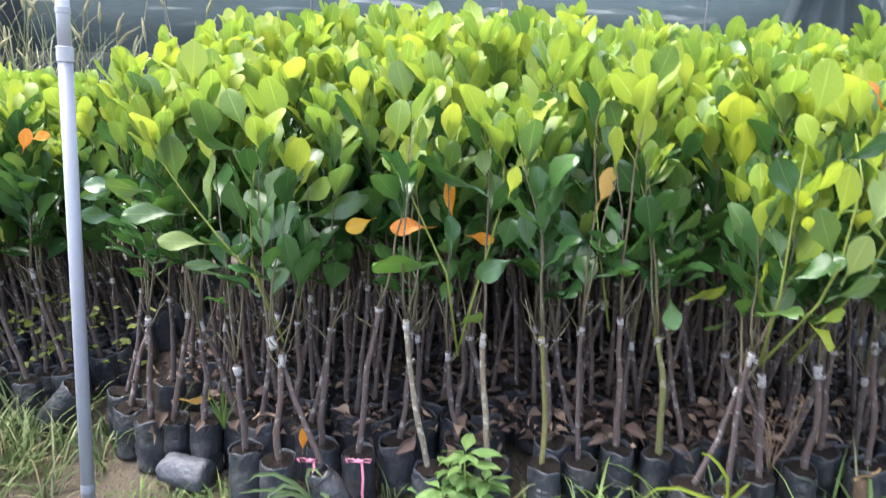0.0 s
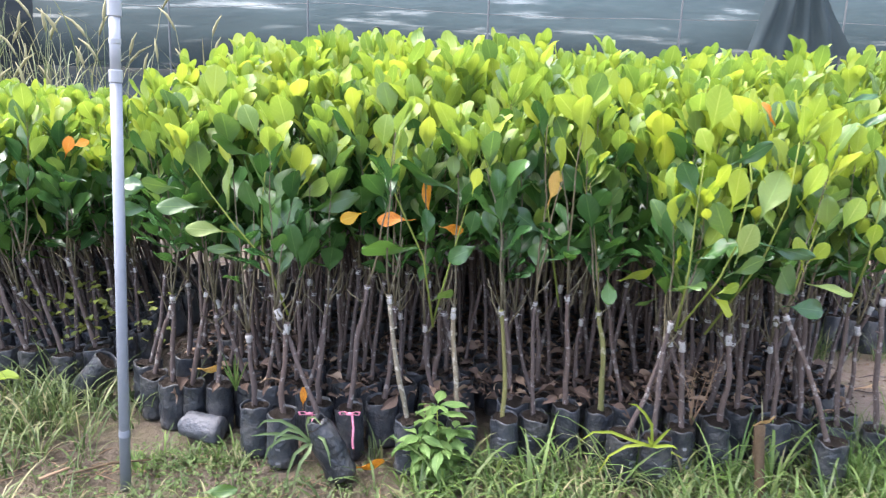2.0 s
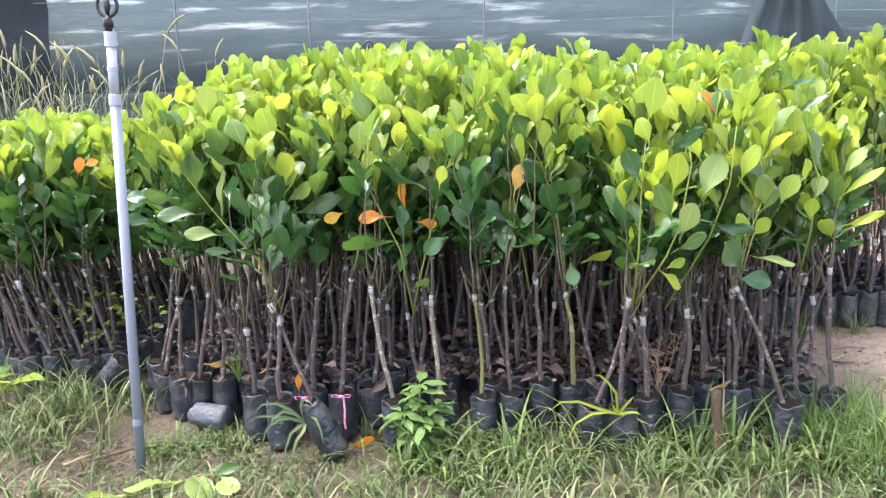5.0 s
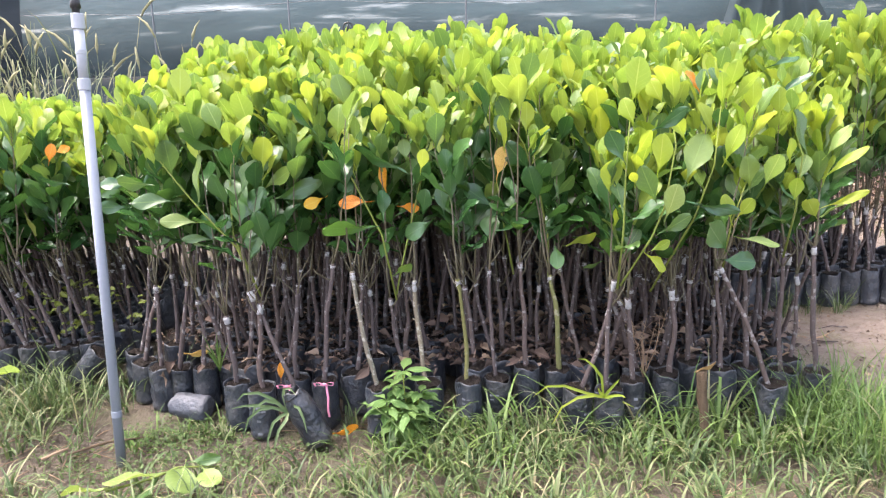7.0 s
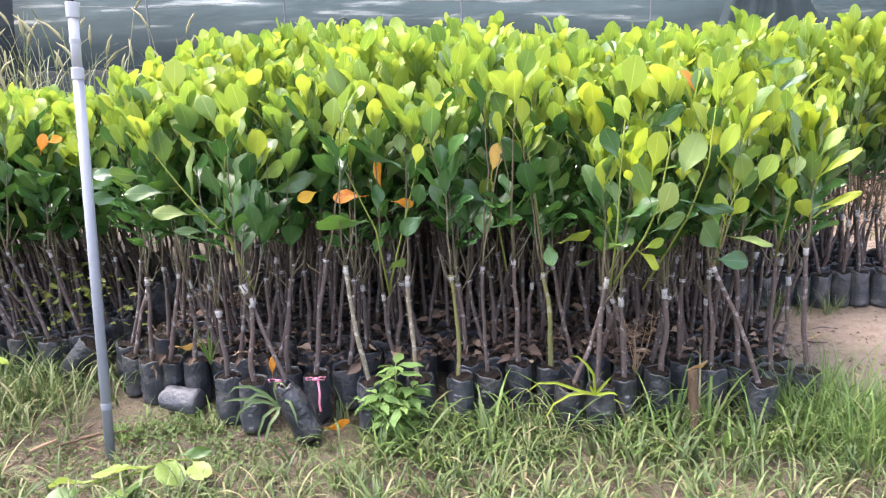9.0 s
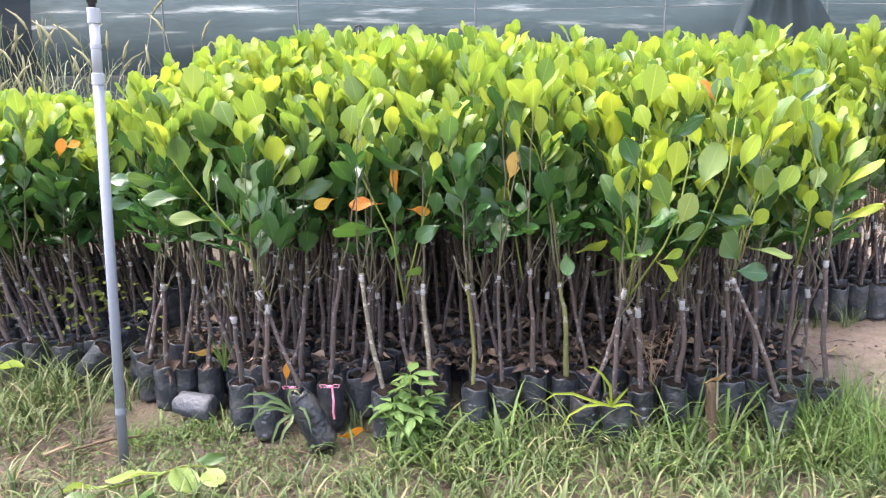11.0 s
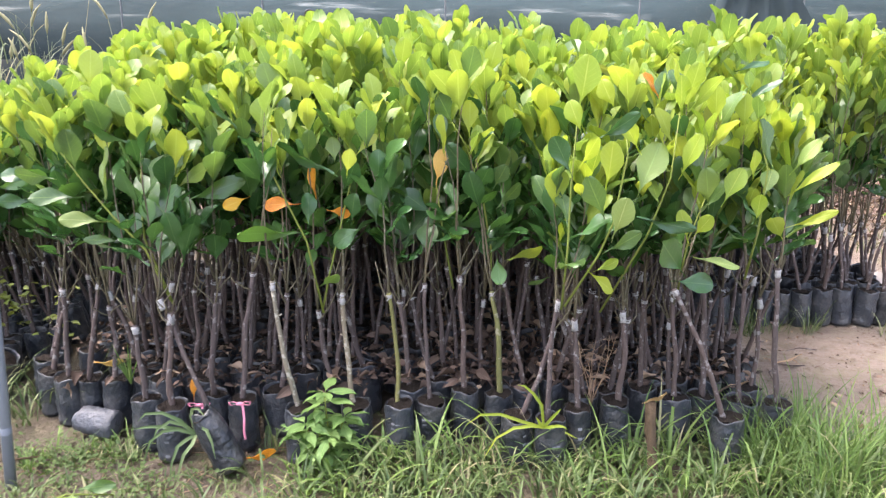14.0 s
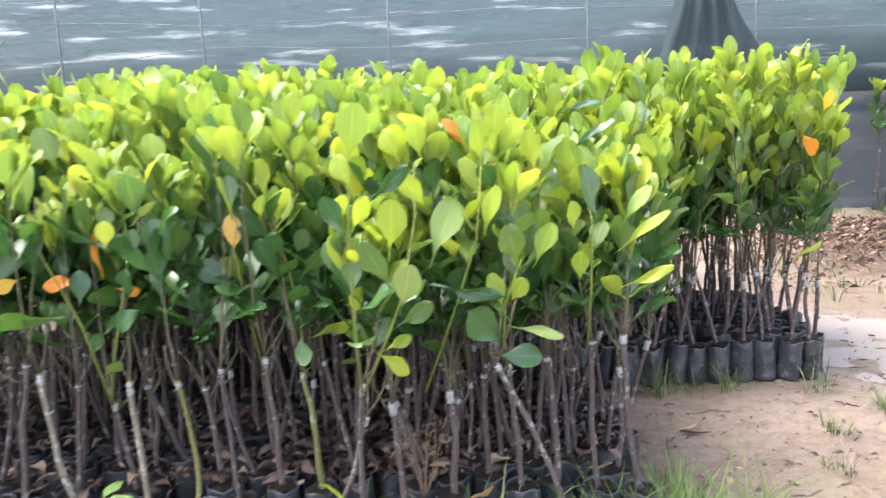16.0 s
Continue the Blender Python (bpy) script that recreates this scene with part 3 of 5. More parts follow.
def shoot_plan(start, height, r, lean, count, first=0.18, tone_shift=0.0):
    """The line of one leafy shoot, and where each leaf sits on it: place, heading, pitch, roll, size, kind."""
    tip = Vector((start[0] + lean[0], start[1] + lean[1], height))
    pts = crooked(start, tip, 7, 0.016, r)
    leaves, turn = [], r.uniform(0, 360)
    for i in range(count):
        t = first + (1 - first) * (i + 0.4) / count
        k = min(int(t * 7), 6)
        p = pts[k].lerp(pts[k + 1], t * 7 - k)
        turn += 137.5 + r.uniform(-25, 25)
        pitch = 34 + 46 * t ** 0.8 + r.uniform(-28, 18)
        size = r.uniform(0.112, 0.182) * (1.0 if t < 0.9 else 0.85)
        # leaf kind by height: yellow-green on top, dark green lowest
        high = p.z + tone_shift + r.uniform(-0.2, 0.2)
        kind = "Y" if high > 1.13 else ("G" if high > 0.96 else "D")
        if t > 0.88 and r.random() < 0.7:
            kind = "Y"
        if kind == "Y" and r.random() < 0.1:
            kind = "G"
        leaves.append((p, turn, pitch, r.uniform(-30, 30), size, kind))
    for i in range(6):
        turn += 65 + r.uniform(-15, 15)
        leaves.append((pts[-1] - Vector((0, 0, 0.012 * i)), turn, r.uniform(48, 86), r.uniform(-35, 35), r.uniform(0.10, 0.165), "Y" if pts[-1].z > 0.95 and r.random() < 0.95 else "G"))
    if tone_shift > 0:
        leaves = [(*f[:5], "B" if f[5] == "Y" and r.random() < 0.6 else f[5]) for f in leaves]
    return pts, leaves


def shoot_shape(pts, thick):
    return tube(pts, [thick * (1 - 0.62 * i / (len(pts) - 1)) for i in range(len(pts))], 6)


def sapling_plan(r, top=1.25, graft=None, leafy=17, tone_shift=0.0):
    """All the pieces of one sapling standing at the origin."""
    graft = graft or (r.uniform(-0.10, 0.10), r.uniform(-0.06, 0.06), r.uniform(0.46, 0.66))
    thick = r.uniform(0.0068, 0.0095)
    stem, pts, rad = stem_shape(graft, r, thick)
    tape = tape_shape(pts, rad, r, r.choice((0.008, 0.012, 0.018, 0.026, 0.036)))
    shoots, leaves = [], []
    number = 1 if r.random() < 0.35 else 2
    for k in range(number):
        lean = (r.uniform(-0.09, 0.09), r.uniform(-0.07, 0.09))
        line, found = shoot_plan(tuple(pts[-1]), top + r.uniform(-0.10, 0.05) - 0.12 * k, r, lean, leafy // number + r.randrange(3), 0.17, tone_shift)
        shoots.append(("shoot", shoot_shape(line, r.uniform(0.0034, 0.0046))))
        leaves += found
    for _ in range(r.choice((1, 2, 3, 3))):
        a = r.uniform(0, 6.28)
        p = Vector(pts[-1 - r.randrange(2)])
        q = p + Vector((math.cos(a) * 0.07, math.sin(a) * 0.05, r.uniform(0.05, 0.20)))
        shoots.append(("twig", tube(crooked(p, q, 4, 0.014, r), [0.0032, 0.0028, 0.0025, 0.002, 0.0014], 5)))
    return stem, tape, shoots, [f for f in leaves if f[0].z > 0.63]


SAPLING_LABELS = {
    "front": "grafted sapling with glossy green leaves in a black planting bag",
    "bed": "tall grafted sapling in a black bag, among others in the bed",
}


def print_shape(bag, r):
    """Worn bars of print that follow the front of a bag."""
    s, sides = Shape(), 20
    points = [v.co.copy() for v in bag.data.vertices]
    turn = bag.matrix_basis.to_euler().z
    first = int(((-1.57 - turn + r.uniform(-0.5, 0.2)) % 6.283) / 6.283 * sides)
    for row in r.sample((2, 3, 4, 5, 6, 7, 8), 4):
        for k in range(r.choice((1, 2, 2))):
            a, b = row * sides + (first + k) % sides, row * sides + (first + k + 1) % sides
            low, high = r.uniform(0.1, 0.35), r.uniform(0.5, 0.75)
            quad = []
            for u, v in ((0.08, low), (0.92, low), (0.92, high), (0.08, high)):
                p = points[a].lerp(points[b], u).lerp(points[a + sides].lerp(points[b + sides], u), v)
                quad.append(p + Vector((p.x, p.y, 0)).normalized() * 0.0012)
            s.put([tuple(q) for q in quad], [(0, 1, 2, 3)])
    return s


def assemble(plan, r, label, single=True, group="saplings in the bed", bark=None, bag=None, lean_bag=None, printed=False):
    stem, tape, shoots, leaves = plan
    thing = tagged(new("sapling"), label, "sapling", group)
    pick = r.randrange(6)
    holder = part("planting_bag", bag or BAGS[pick], thing, "black polythene bag, dusty and creased", m=lean_bag or Matrix.Rotation(r.uniform(0, 6.28), 4, "Z"))
    part("soil", SOILS[pick % 3], holder)
    if printed:
        part("print", print_shape(holder, r).mesh("print", [M_PRINT]), holder, "worn pale print bars")
    part("rootstock", stem.mesh("rootstock", [bark or M_BARK]), thing, "grey-brown woody stem")
    part("grafting_tape", tape.mesh("grafting_tape", [M_TAPE]), thing, "white wrapped tape")
    for kind, shape in shoots:
        part(kind, shape.mesh(kind, [M_TWIG]), thing, "thin brown-green leafy shoot" if kind == "shoot" else "")
    if single:
        for p, turn, pitch, roll, size, kind in leaves:
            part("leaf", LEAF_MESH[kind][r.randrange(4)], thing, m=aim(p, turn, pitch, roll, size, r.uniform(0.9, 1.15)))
    else:
        part("crown", crown_shape(leaves, r).mesh("crown", CROWN_MATS), thing, "dense crown of rounded green leaves")
    return thing


def crown_shape(leaves, r):
    s = Shape()
    for p, turn, pitch, roll, size, kind in leaves:
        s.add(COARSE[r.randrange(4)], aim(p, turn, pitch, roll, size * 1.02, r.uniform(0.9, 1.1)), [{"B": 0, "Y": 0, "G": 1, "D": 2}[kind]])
    return s


# the foremost saplings of the bed: base x, y; graft x, z
FRONT_A = [
    (-1.15, 2.28, -1.07, 0.56), (-1.09, 2.19, -1.02, 0.45), (-0.99, 2.10, -0.97, 0.53), (-0.91, 2.11, -0.85, 0.54), (-0.80, 2.08, -0.81, 0.46),
    (-0.70, 2.12, -0.82, 0.51), (-1.03, 2.39, -1.01, 0.51), (-0.51, 1.84, -0.49, 0.52), (-0.40, 1.96, -0.37, 0.55), (-0.46, 2.07, -0.38, 0.58),
    (-0.28, 1.89, -0.22, 0.64), (-0.62, 1.91, -0.64, 0.46), (-0.17, 1.98, -0.13, 0.53), (0.12, 1.86, 0.08, 0.57), (0.03, 1.99, -0.02, 0.47),
    (0.27, 1.84, 0.24, 0.58), (0.31, 1.96, 0.27, 0.51), (0.41, 2.02, 0.31, 0.51), (0.38, 1.87, 0.36, 0.60), (0.50, 1.92, 0.48, 0.61),
]
FRONT_B = [
    (0.62, 1.91, 0.59, 0.56), (0.72, 1.98, 0.64, 0.57), (0.67, 1.77, 0.79, 0.47), (0.78, 1.74, 0.79, 0.59), (0.93, 1.92, 0.86, 0.46),
    (1.15, 1.96, 1.14, 0.52), (1.24, 1.87, 1.21, 0.58), (1.37, 1.72, 1.16, 0.63), (1.48, 1.88, 1.46, 0.64), (1.55, 1.97, 1.57, 0.52),
    (1.59, 1.83, 1.54, 0.67), (1.08, 2.05, 1.10, 0.46), (1.35, 1.92, 1.33, 0.58), (0.88, 1.80, 0.86, 0.50), (1.02, 1.84, 1.03, 0.52),
    (-0.06, 1.80, -0.14, 0.63), (-1.44, 2.47, -1.56, 0.57), (-1.55, 2.38, -1.68, 0.59), (-1.69, 2.40, -1.82, 0.55), (-1.82, 2.42, -1.97, 0.58),
]
# leaves that stand out on the front saplings: x, y, z of the stalk, turn from upright, length, width, kind
HERO = []
HERO += [
    (-0.75, 1.90, 0.90, -90, 0.15, 0.055, "G"), (-0.67, 1.88, 0.82, -84, 0.13, 0.050, "P"), (-0.63, 1.90, 0.75, -83, 0.11, 0.029, "G"), (-0.66, 1.90, 0.72, -73, 0.09, 0.021, "G"),
    (-0.59, 1.95, 0.83, -21, 0.14, 0.094, "D"), (-0.59, 1.95, 0.78, 42, 0.17, 0.086, "D"), (-0.60, 1.95, 0.74, 73, 0.10, 0.039, "D"), (-0.71, 1.95, 0.87, 4, 0.16, 0.060, "G"),
    (-0.79, 1.95, 0.96, 2, 0.14, 0.077, "G"), (-0.86, 1.95, 0.95, -83, 0.12, 0.086, "G"), (-0.53, 1.90, 0.65, 22, 0.08, 0.071, "G"), (-0.47, 1.95, 0.92, 59, 0.12, 0.064, "G"),
]
HERO += [
    (-0.48, 2.00, 0.86, 71, 0.20, 0.061, "D"), (-0.60, 1.95, 1.06, -64, 0.14, 0.069, "D"), (-0.59, 1.95, 1.11, -22, 0.12, 0.086, "Y"), (-0.49, 1.97, 1.11, -9, 0.15, 0.082, "Y"),
    (-0.44, 1.97, 1.00, 5, 0.07, 0.060, "G"), (-0.79, 2.10, 1.22, 6, 0.13, 0.086, "Y"), (-0.18, 1.95, 1.08, 5, 0.12, 0.086, "Y"), (-0.12, 1.97, 1.07, 9, 0.10, 0.060, "G"),
    (-0.25, 1.95, 1.11, -37, 0.13, 0.043, "D"), (-1.02, 2.10, 0.85, -85, 0.10, 0.050, "D"), (-1.01, 2.10, 0.93, -78, 0.10, 0.054, "D"), (-0.87, 2.00, 1.01, -11, 0.07, 0.044, "Y"),
    (-0.54, 2.00, 0.93, -30, 0.08, 0.083, "D"), (-0.15, 2.10, 1.18, -13, 0.13, 0.077, "G"),
]
HERO += [
    (0.08, 1.87, 0.97, -63, 0.19, 0.062, "D"), (0.07, 1.90, 1.00, -6, 0.08, 0.046, "G"), (0.13, 1.90, 1.03, 47, 0.09, 0.038, "Y"), (0.122, 1.76, 0.98, 9, 0.08, 0.052, "Y"),
    (-0.062, 2.00, 0.858, -92, 0.115, 0.05, "O"), (-0.235, 1.985, 0.885, -112, 0.08, 0.056, "W"), (0.022, 2.00, 0.836, 96, 0.075, 0.062, "O"), (-0.014, 2.01, 0.862, -6, 0.12, 0.039, "O"),
    (-0.02, 1.86, 0.80, 2, 0.10, 0.070, "D"), (-0.04, 1.84, 0.79, -85, 0.17, 0.086, "D"), (0.12, 1.86, 0.81, 8, 0.10, 0.083, "D"), (0.20, 1.90, 0.80, -5, 0.11, 0.055, "D"),
    (0.17, 1.86, 0.81, -121, 0.12, 0.062, "D"),
]
HERO += [
    (0.400, 1.985, 0.912, 8, 0.13, 0.05, "T"), (0.40, 2.00, 0.81, -52, 0.13, 0.074, "D"), (0.44, 1.97, 0.76, 64, 0.17, 0.078, "D"), (0.54, 1.97, 0.94, -43, 0.14, 0.073, "D"),
    (0.51, 1.97, 1.08, 2, 0.11, 0.065, "Y"), (0.46, 2.00, 1.12, -26, 0.11, 0.074, "G"), (0.59, 1.95, 0.91, 25, 0.09, 0.047, "G"), (0.60, 1.93, 0.85, 45, 0.10, 0.051, "G"),
    (0.60, 1.88, 0.71, 173, 0.09, 0.088, "D"), (0.63, 1.86, 0.69, 74, 0.11, 0.058, "Y"), (0.79, 1.90, 0.62, -107, 0.07, 0.029, "G"), (0.31, 1.95, 0.73, -22, 0.09, 0.064, "D"),
    (-0.05, 1.95, 0.63, 20, 0.07, 0.064, "D"), (0.00, 1.90, 0.59, 57, 0.08, 0.046, "G"),
]
HERO += [
    (0.80, 1.62, 1.18, 9, 0.14, 0.101, "Y"), (0.81, 1.60, 1.12, -23, 0.09, 0.074, "Y"), (0.79, 1.62, 1.00, -25, 0.11, 0.071, "D"), (0.80, 1.60, 1.02, 25, 0.10, 0.041, "Y"),
    (0.84, 1.60, 1.10, 53, 0.13, 0.037, "D"), (0.93, 1.70, 1.18, -28, 0.09, 0.085, "Y"), (0.98, 1.75, 1.18, -9, 0.10, 0.063, "Y"), (1.14, 1.75, 1.16, -4, 0.11, 0.071, "Y"),
    (0.89, 1.62, 0.95, 6, 0.13, 0.084, "Y"), (1.00, 1.66, 1.06, -35, 0.12, 0.048, "Y"), (0.82, 1.60, 0.94, -27, 0.05, 0.048, "Y"), (0.90, 1.62, 0.86, -28, 0.14, 0.064, "G"),
    (0.91, 1.60, 0.81, 14, 0.12, 0.070, "P"),
]
HERO += [
    (0.89, 1.62, 0.77, 56, 0.11, 0.045, "G"), (0.99, 1.66, 0.92, 24, 0.16, 0.086, "G"), (1.13, 1.70, 0.98, 16, 0.13, 0.058, "Y"), (0.98, 1.64, 0.88, 103, 0.17, 0.034, "D"),
    (0.86, 1.60, 0.72, 65, 0.07, 0.033, "Y"), (0.84, 1.58, 0.73, 131, 0.10, 0.044, "Y"), (1.188, 1.72, 0.771, -17, 0.10, 0.045, "Y"), (1.199, 1.73, 0.792, 29, 0.08, 0.064, "Y"),
    (1.193, 1.72, 0.737, 101, 0.13, 0.037, "P"), (1.193, 1.75, 0.664, -41, 0.16, 0.095, "D"), (1.141, 1.73, 0.653, 96, 0.13, 0.064, "D"), (1.26, 1.68, 0.90, 25, 0.11, 0.077, "Y"),
    (1.23, 1.70, 0.89, -17, 0.12, 0.070, "G"),
]
HERO += [
    (1.39, 1.72, 0.84, 2, 0.08, 0.059, "Y"), (1.45, 1.78, 0.99, -6, 0.15, 0.096, "G"), (1.52, 1.80, 0.98, 35, 0.12, 0.044, "Y"), (1.50, 1.78, 0.91, 48, 0.16, 0.036, "Y"),
    (1.51, 1.78, 0.81, 62, 0.14, 0.028, "Y"), (1.38, 1.75, 0.97, 2, 0.08, 0.051, "Y"), (1.07, 1.90, 1.27, -73, 0.17, 0.034, "L"), (1.10, 1.85, 1.22, -32, 0.08, 0.049, "O"),
    (1.39, 2.00, 1.30, 75, 0.12, 0.031, "D"), (1.41, 2.00, 1.18, 55, 0.15, 0.031, "D"), (1.46, 2.00, 1.22, -21, 0.08, 0.066, "Y"), (1.14, 1.80, 1.07, -20, 0.11, 0.073, "Y"),
    (1.31, 1.95, 1.06, 10, 0.13, 0.073, "L"), (1.38, 1.85, 1.08, 33, 0.09, 0.062, "Y"),
]


HERO += [
    (-1.46, 2.36, 1.00, 20, 0.08, 0.045, "O"), (-1.43, 2.35, 1.05, 70, 0.06, 0.035, "O"), (-1.62, 2.40, 0.80, 150, 0.10, 0.05, "L"), (-1.35, 2.30, 0.92, -80, 0.13, 0.05, "D"),
    (-1.30, 2.30, 0.86, 75, 0.13, 0.045, "D"), (2.66, 3.04, 1.20, 140, 0.13, 0.06, "O"), (2.77, 3.06, 1.25, 10, 0.10, 0.04, "W"), (2.62, 2.98, 0.62, 60, 0.12, 0.06, "Y"),
]


def hides(base, leaf):
    """Whether a leaf would hang in front of one of those that stand out."""
    p, turn, pitch, roll, size, kind = leaf
    c = math.cos(radians(pitch)) * size * 0.6
    x, y, z = base[0] + p.x - math.sin(radians(turn)) * c, base[1] + p.y + math.cos(radians(turn)) * c, p.z + math.sin(radians(pitch)) * size * 0.6
    for hx, hy, hz, ht, hl, hw, hk in HERO:
        cx, cz = hx + math.sin(radians(ht)) * hl * 0.55, hz + math.cos(radians(ht)) * hl * 0.55
        room = 0.1 if hk in "TOW" else 0.06
        if abs(x - cx) < room and abs(z - cz) < room and y < hy + 0.07:
            return True
    return False


taken = []
front_things = []
for k, (bx, by, gx, gz) in enumerate(FRONT_A + FRONT_B):
    r = random.Random(100 + k)
    tall = {7: 1.08, 22: 0.95, 23: 1.08}.get(k, 1.10 + 0.10 * r.random())
    if bx < -0.85:
        tall = 1.20 + 0.05 * r.random()
    if bx < -1.35:
        tall = 1.10 + 0.06 * r.random()
    graft = (gx - bx, r.uniform(0.0, 0.04), gz)
    bark = M_BARK_PALE if k in (35, 13) else (M_BARK_GREEN if k in (20, 15) else M_BARK)
    # younger on the right; darker kinds take in some of the middle hollow's shade
    plan = sapling_plan(r, tall, graft, 26, 0.24 if bx > 0.74 and by < 1.93 else (-0.12 if 0.05 < bx < 0.74 else -0.15 if bx < -1.35 else 0.0))
    plan = plan[:3] + ([f for f in plan[3] if not hides((bx, by), f)],)
    thing = assemble(plan, r, SAPLING_LABELS["front"], True, bark=bark, printed=by < 1.88)
    thing.matrix_basis = Matrix.Translation((bx, by, ground_height(bx, by)))
    front_things.append((bx, by, thing))
    taken.append((bx, by))

# rows of bags behind them
TEMPLATES_NEAR, TEMPLATES_FAR = [], []
STUFF_MATS = [M_YOUNG, M_MID, M_DARK, M_TWIG, M_BARK, M_BAG, M_SOIL, M_TAPE]
for k in range(11):
    r = random.Random(300 + k)
    TEMPLATES_NEAR.append((sapling_plan(r, 1.20, None, 30, (0.0, -0.17, 0.2)[(k > 6) + (k > 8)]), 300 + k))
for k in range(17):
    r = random.Random(400 + k)
    TEMPLATES_FAR.append((sapling_plan(r, 1.31, None, 25, (0.0, 0.2, -0.17)[(k > 8) + (k > 12)]), 400 + k))


def whole_shape(plan, r):
    """One sapling as one shape, for the crowd at the back of the beds."""
    stem, tape, shoots, leaves = plan
    s = Shape()
    s.add(crown_shape(leaves, r))
    for kind, shape in shoots:
        s.add(shape, None, [3])
    s.add(stem, None, [4])
    s.add(bag_shape(seed=r.randrange(99)), None, [5])
    s.add(soil_shape(seed=r.randrange(99)), None, [6])
    s.add(tape, None, [7])
    return s


def in_main(x, y):
    return -1.12 + 0.05 * (y - 2) < x < 1.63 + 0.07 * (y - 2) and (2.09 if -0.35 < x < 0.55 else 1.90) + 0.65 * max(0, -x - 0.55) < y < 5.1


def in_left(x, y):
    return -4.3 < x < -1.28 and 2.5 - 0.434 * min(0.0, x + 1.9) < y < 4.1 - 0.2 * (x + 1.4)


def in_right(x, y):
    return 1.72 < x < 2.92 and 3.04 < y < 4.2


spots = []
gap = random.Random(5)
row, y = 0, 1.86
while y < 5.2:
    x = -4.3 + (0.055 if row % 2 else 0.0)
    while x < 3.0:
        px, py = x + gap.uniform(-0.018, 0.018), y + gap.uniform(-0.016, 0.016)
        if (in_main(px, py) or in_left(px, py) or in_right(px, py)) and all((px - a) ** 2 + (py - b) ** 2 > 0.0088 for a, b in taken):
            if gap.random() < (0.80 if in_main(px, py) and px < 1.1 else (0.97 if px > 2.5 else 0.84) if px > 1.7 and py > 3 else 0.95):
                spots.append((px, py))
        x += 0.112
    y += 0.098
    row += 1
# nearest to the open side first
spots.sort(key=lambda p: p[1] - (0.8 if p[0] > 1.7 else 0.0) + (0.3 if p[0] < -1.3 else 0.0))

made, bed_things = {}, []
crowd = Shape()
crowd_shapes = []
for plan, seed in TEMPLATES_FAR:
    crowd_shapes.append(whole_shape(plan, random.Random(seed + 7)))
for k, (x, y) in enumerate(spots):
    r = random.Random(1000 + k)
    rise = 1.0 + 0.07 * min(1.0, max(0.0, (y - 2.1) / 1.2)) + r.uniform(-0.03, 0.03)
    if x > 0.9:
        rise -= 0.03
    elif x < -0.7 and y > 2.2:
        rise -= 0.03
    elif y > 3.4:
        rise += 0.02
    if x < -1.25:
        rise *= 0.845
    if x > 1.7:
        rise = r.uniform(1.02, 1.10)
    lean = Matrix.Rotation(r.uniform(-0.09, 0.09) - (0.19 if x < -1.25 else 0.0), 4, "Y") @ Matrix.Rotation(r.uniform(-0.05, 0.05), 4, "X")
    m = Matrix.Translation((x, y, ground_height(x, y))) @ lean @ Matrix.Rotation(r.uniform(0, 6.28), 4, "Z")
    if k < 62:
        pool, single, pick = TEMPLATES_NEAR, True, r.randrange(7, 9) if x < -1.25 else r.randrange(9, 11) if x > 1.7 else r.randrange(7)
    elif k < 258:
        pool, single, pick = TEMPLATES_FAR, False, r.randrange(9, 13) if x > 1.7 and y > 3 else r.randrange(13, 17) if x < -1.25 else r.randrange(9)
    else:
        crowd.add(crowd_shapes[r.randrange(13, 17) if x < -1.25 else r.randrange(9)], m @ Matrix.Diagonal((1, 1, rise, 1)))
        continue
    if (single, pick) not in made:
        plan, seed = pool[pick]
        thing = assemble(plan, random.Random(seed + 20), SAPLING_LABELS["bed"], single)
        thing.matrix_basis = m
        made[(single, pick)] = thing
    else:
        thing = copy_thing(made[(single, pick)], m)
    thing.scale = (1, 1, rise)
    bed_things.append((x, y, thing))
tagged(new("saplings_at_the_back", crowd.mesh("saplings_at_the_back", STUFF_MATS)), "crowded rows of leafy saplings in black bags", "saplings", kind="stuff")

def nearest_front(x, y):
    return min(front_things + (bed_things if y > 2.6 else []), key=lambda f: (f[0] - x) ** 2 + (f[1] - y) ** 2 * 0.6)[2]


for k, (x, y, z, turn, length, width, kind) in enumerate(HERO):
    r = random.Random(2000 + k)
    owner = nearest_front(x, y)
    face = Matrix.Rotation(radians(turn), 4, "Y") @ Matrix.Rotation(radians(r.uniform(-14, 26)), 4, "X") @ Matrix.Rotation(radians(r.choice((-1, 1)) * r.uniform(8, 42)), 4, "Z")
    shape = k % 4 if width / length > 0.45 else 1
    width = min(width, 0.56 * length)
    length *= 1.18
    wide = 1.10 * width / length / SHAPES[shape][0]
    if kind == "Y" and x > 0.72 and y < 1.8:
        kind = "B"
    m = Matrix.Translation((x, y, z)) @ face @ Matrix.Diagonal((length * wide, length, length, 1))
    label = {"O": "orange withered leaf", "W": "yellow withered leaf", "T": "pale tan dead leaf", "P": "pale green leaf"}.get(kind, "")
    part("leaf", LEAF_MESH[kind][shape], owner, label, m=owner.matrix_basis.inverted() @ m)

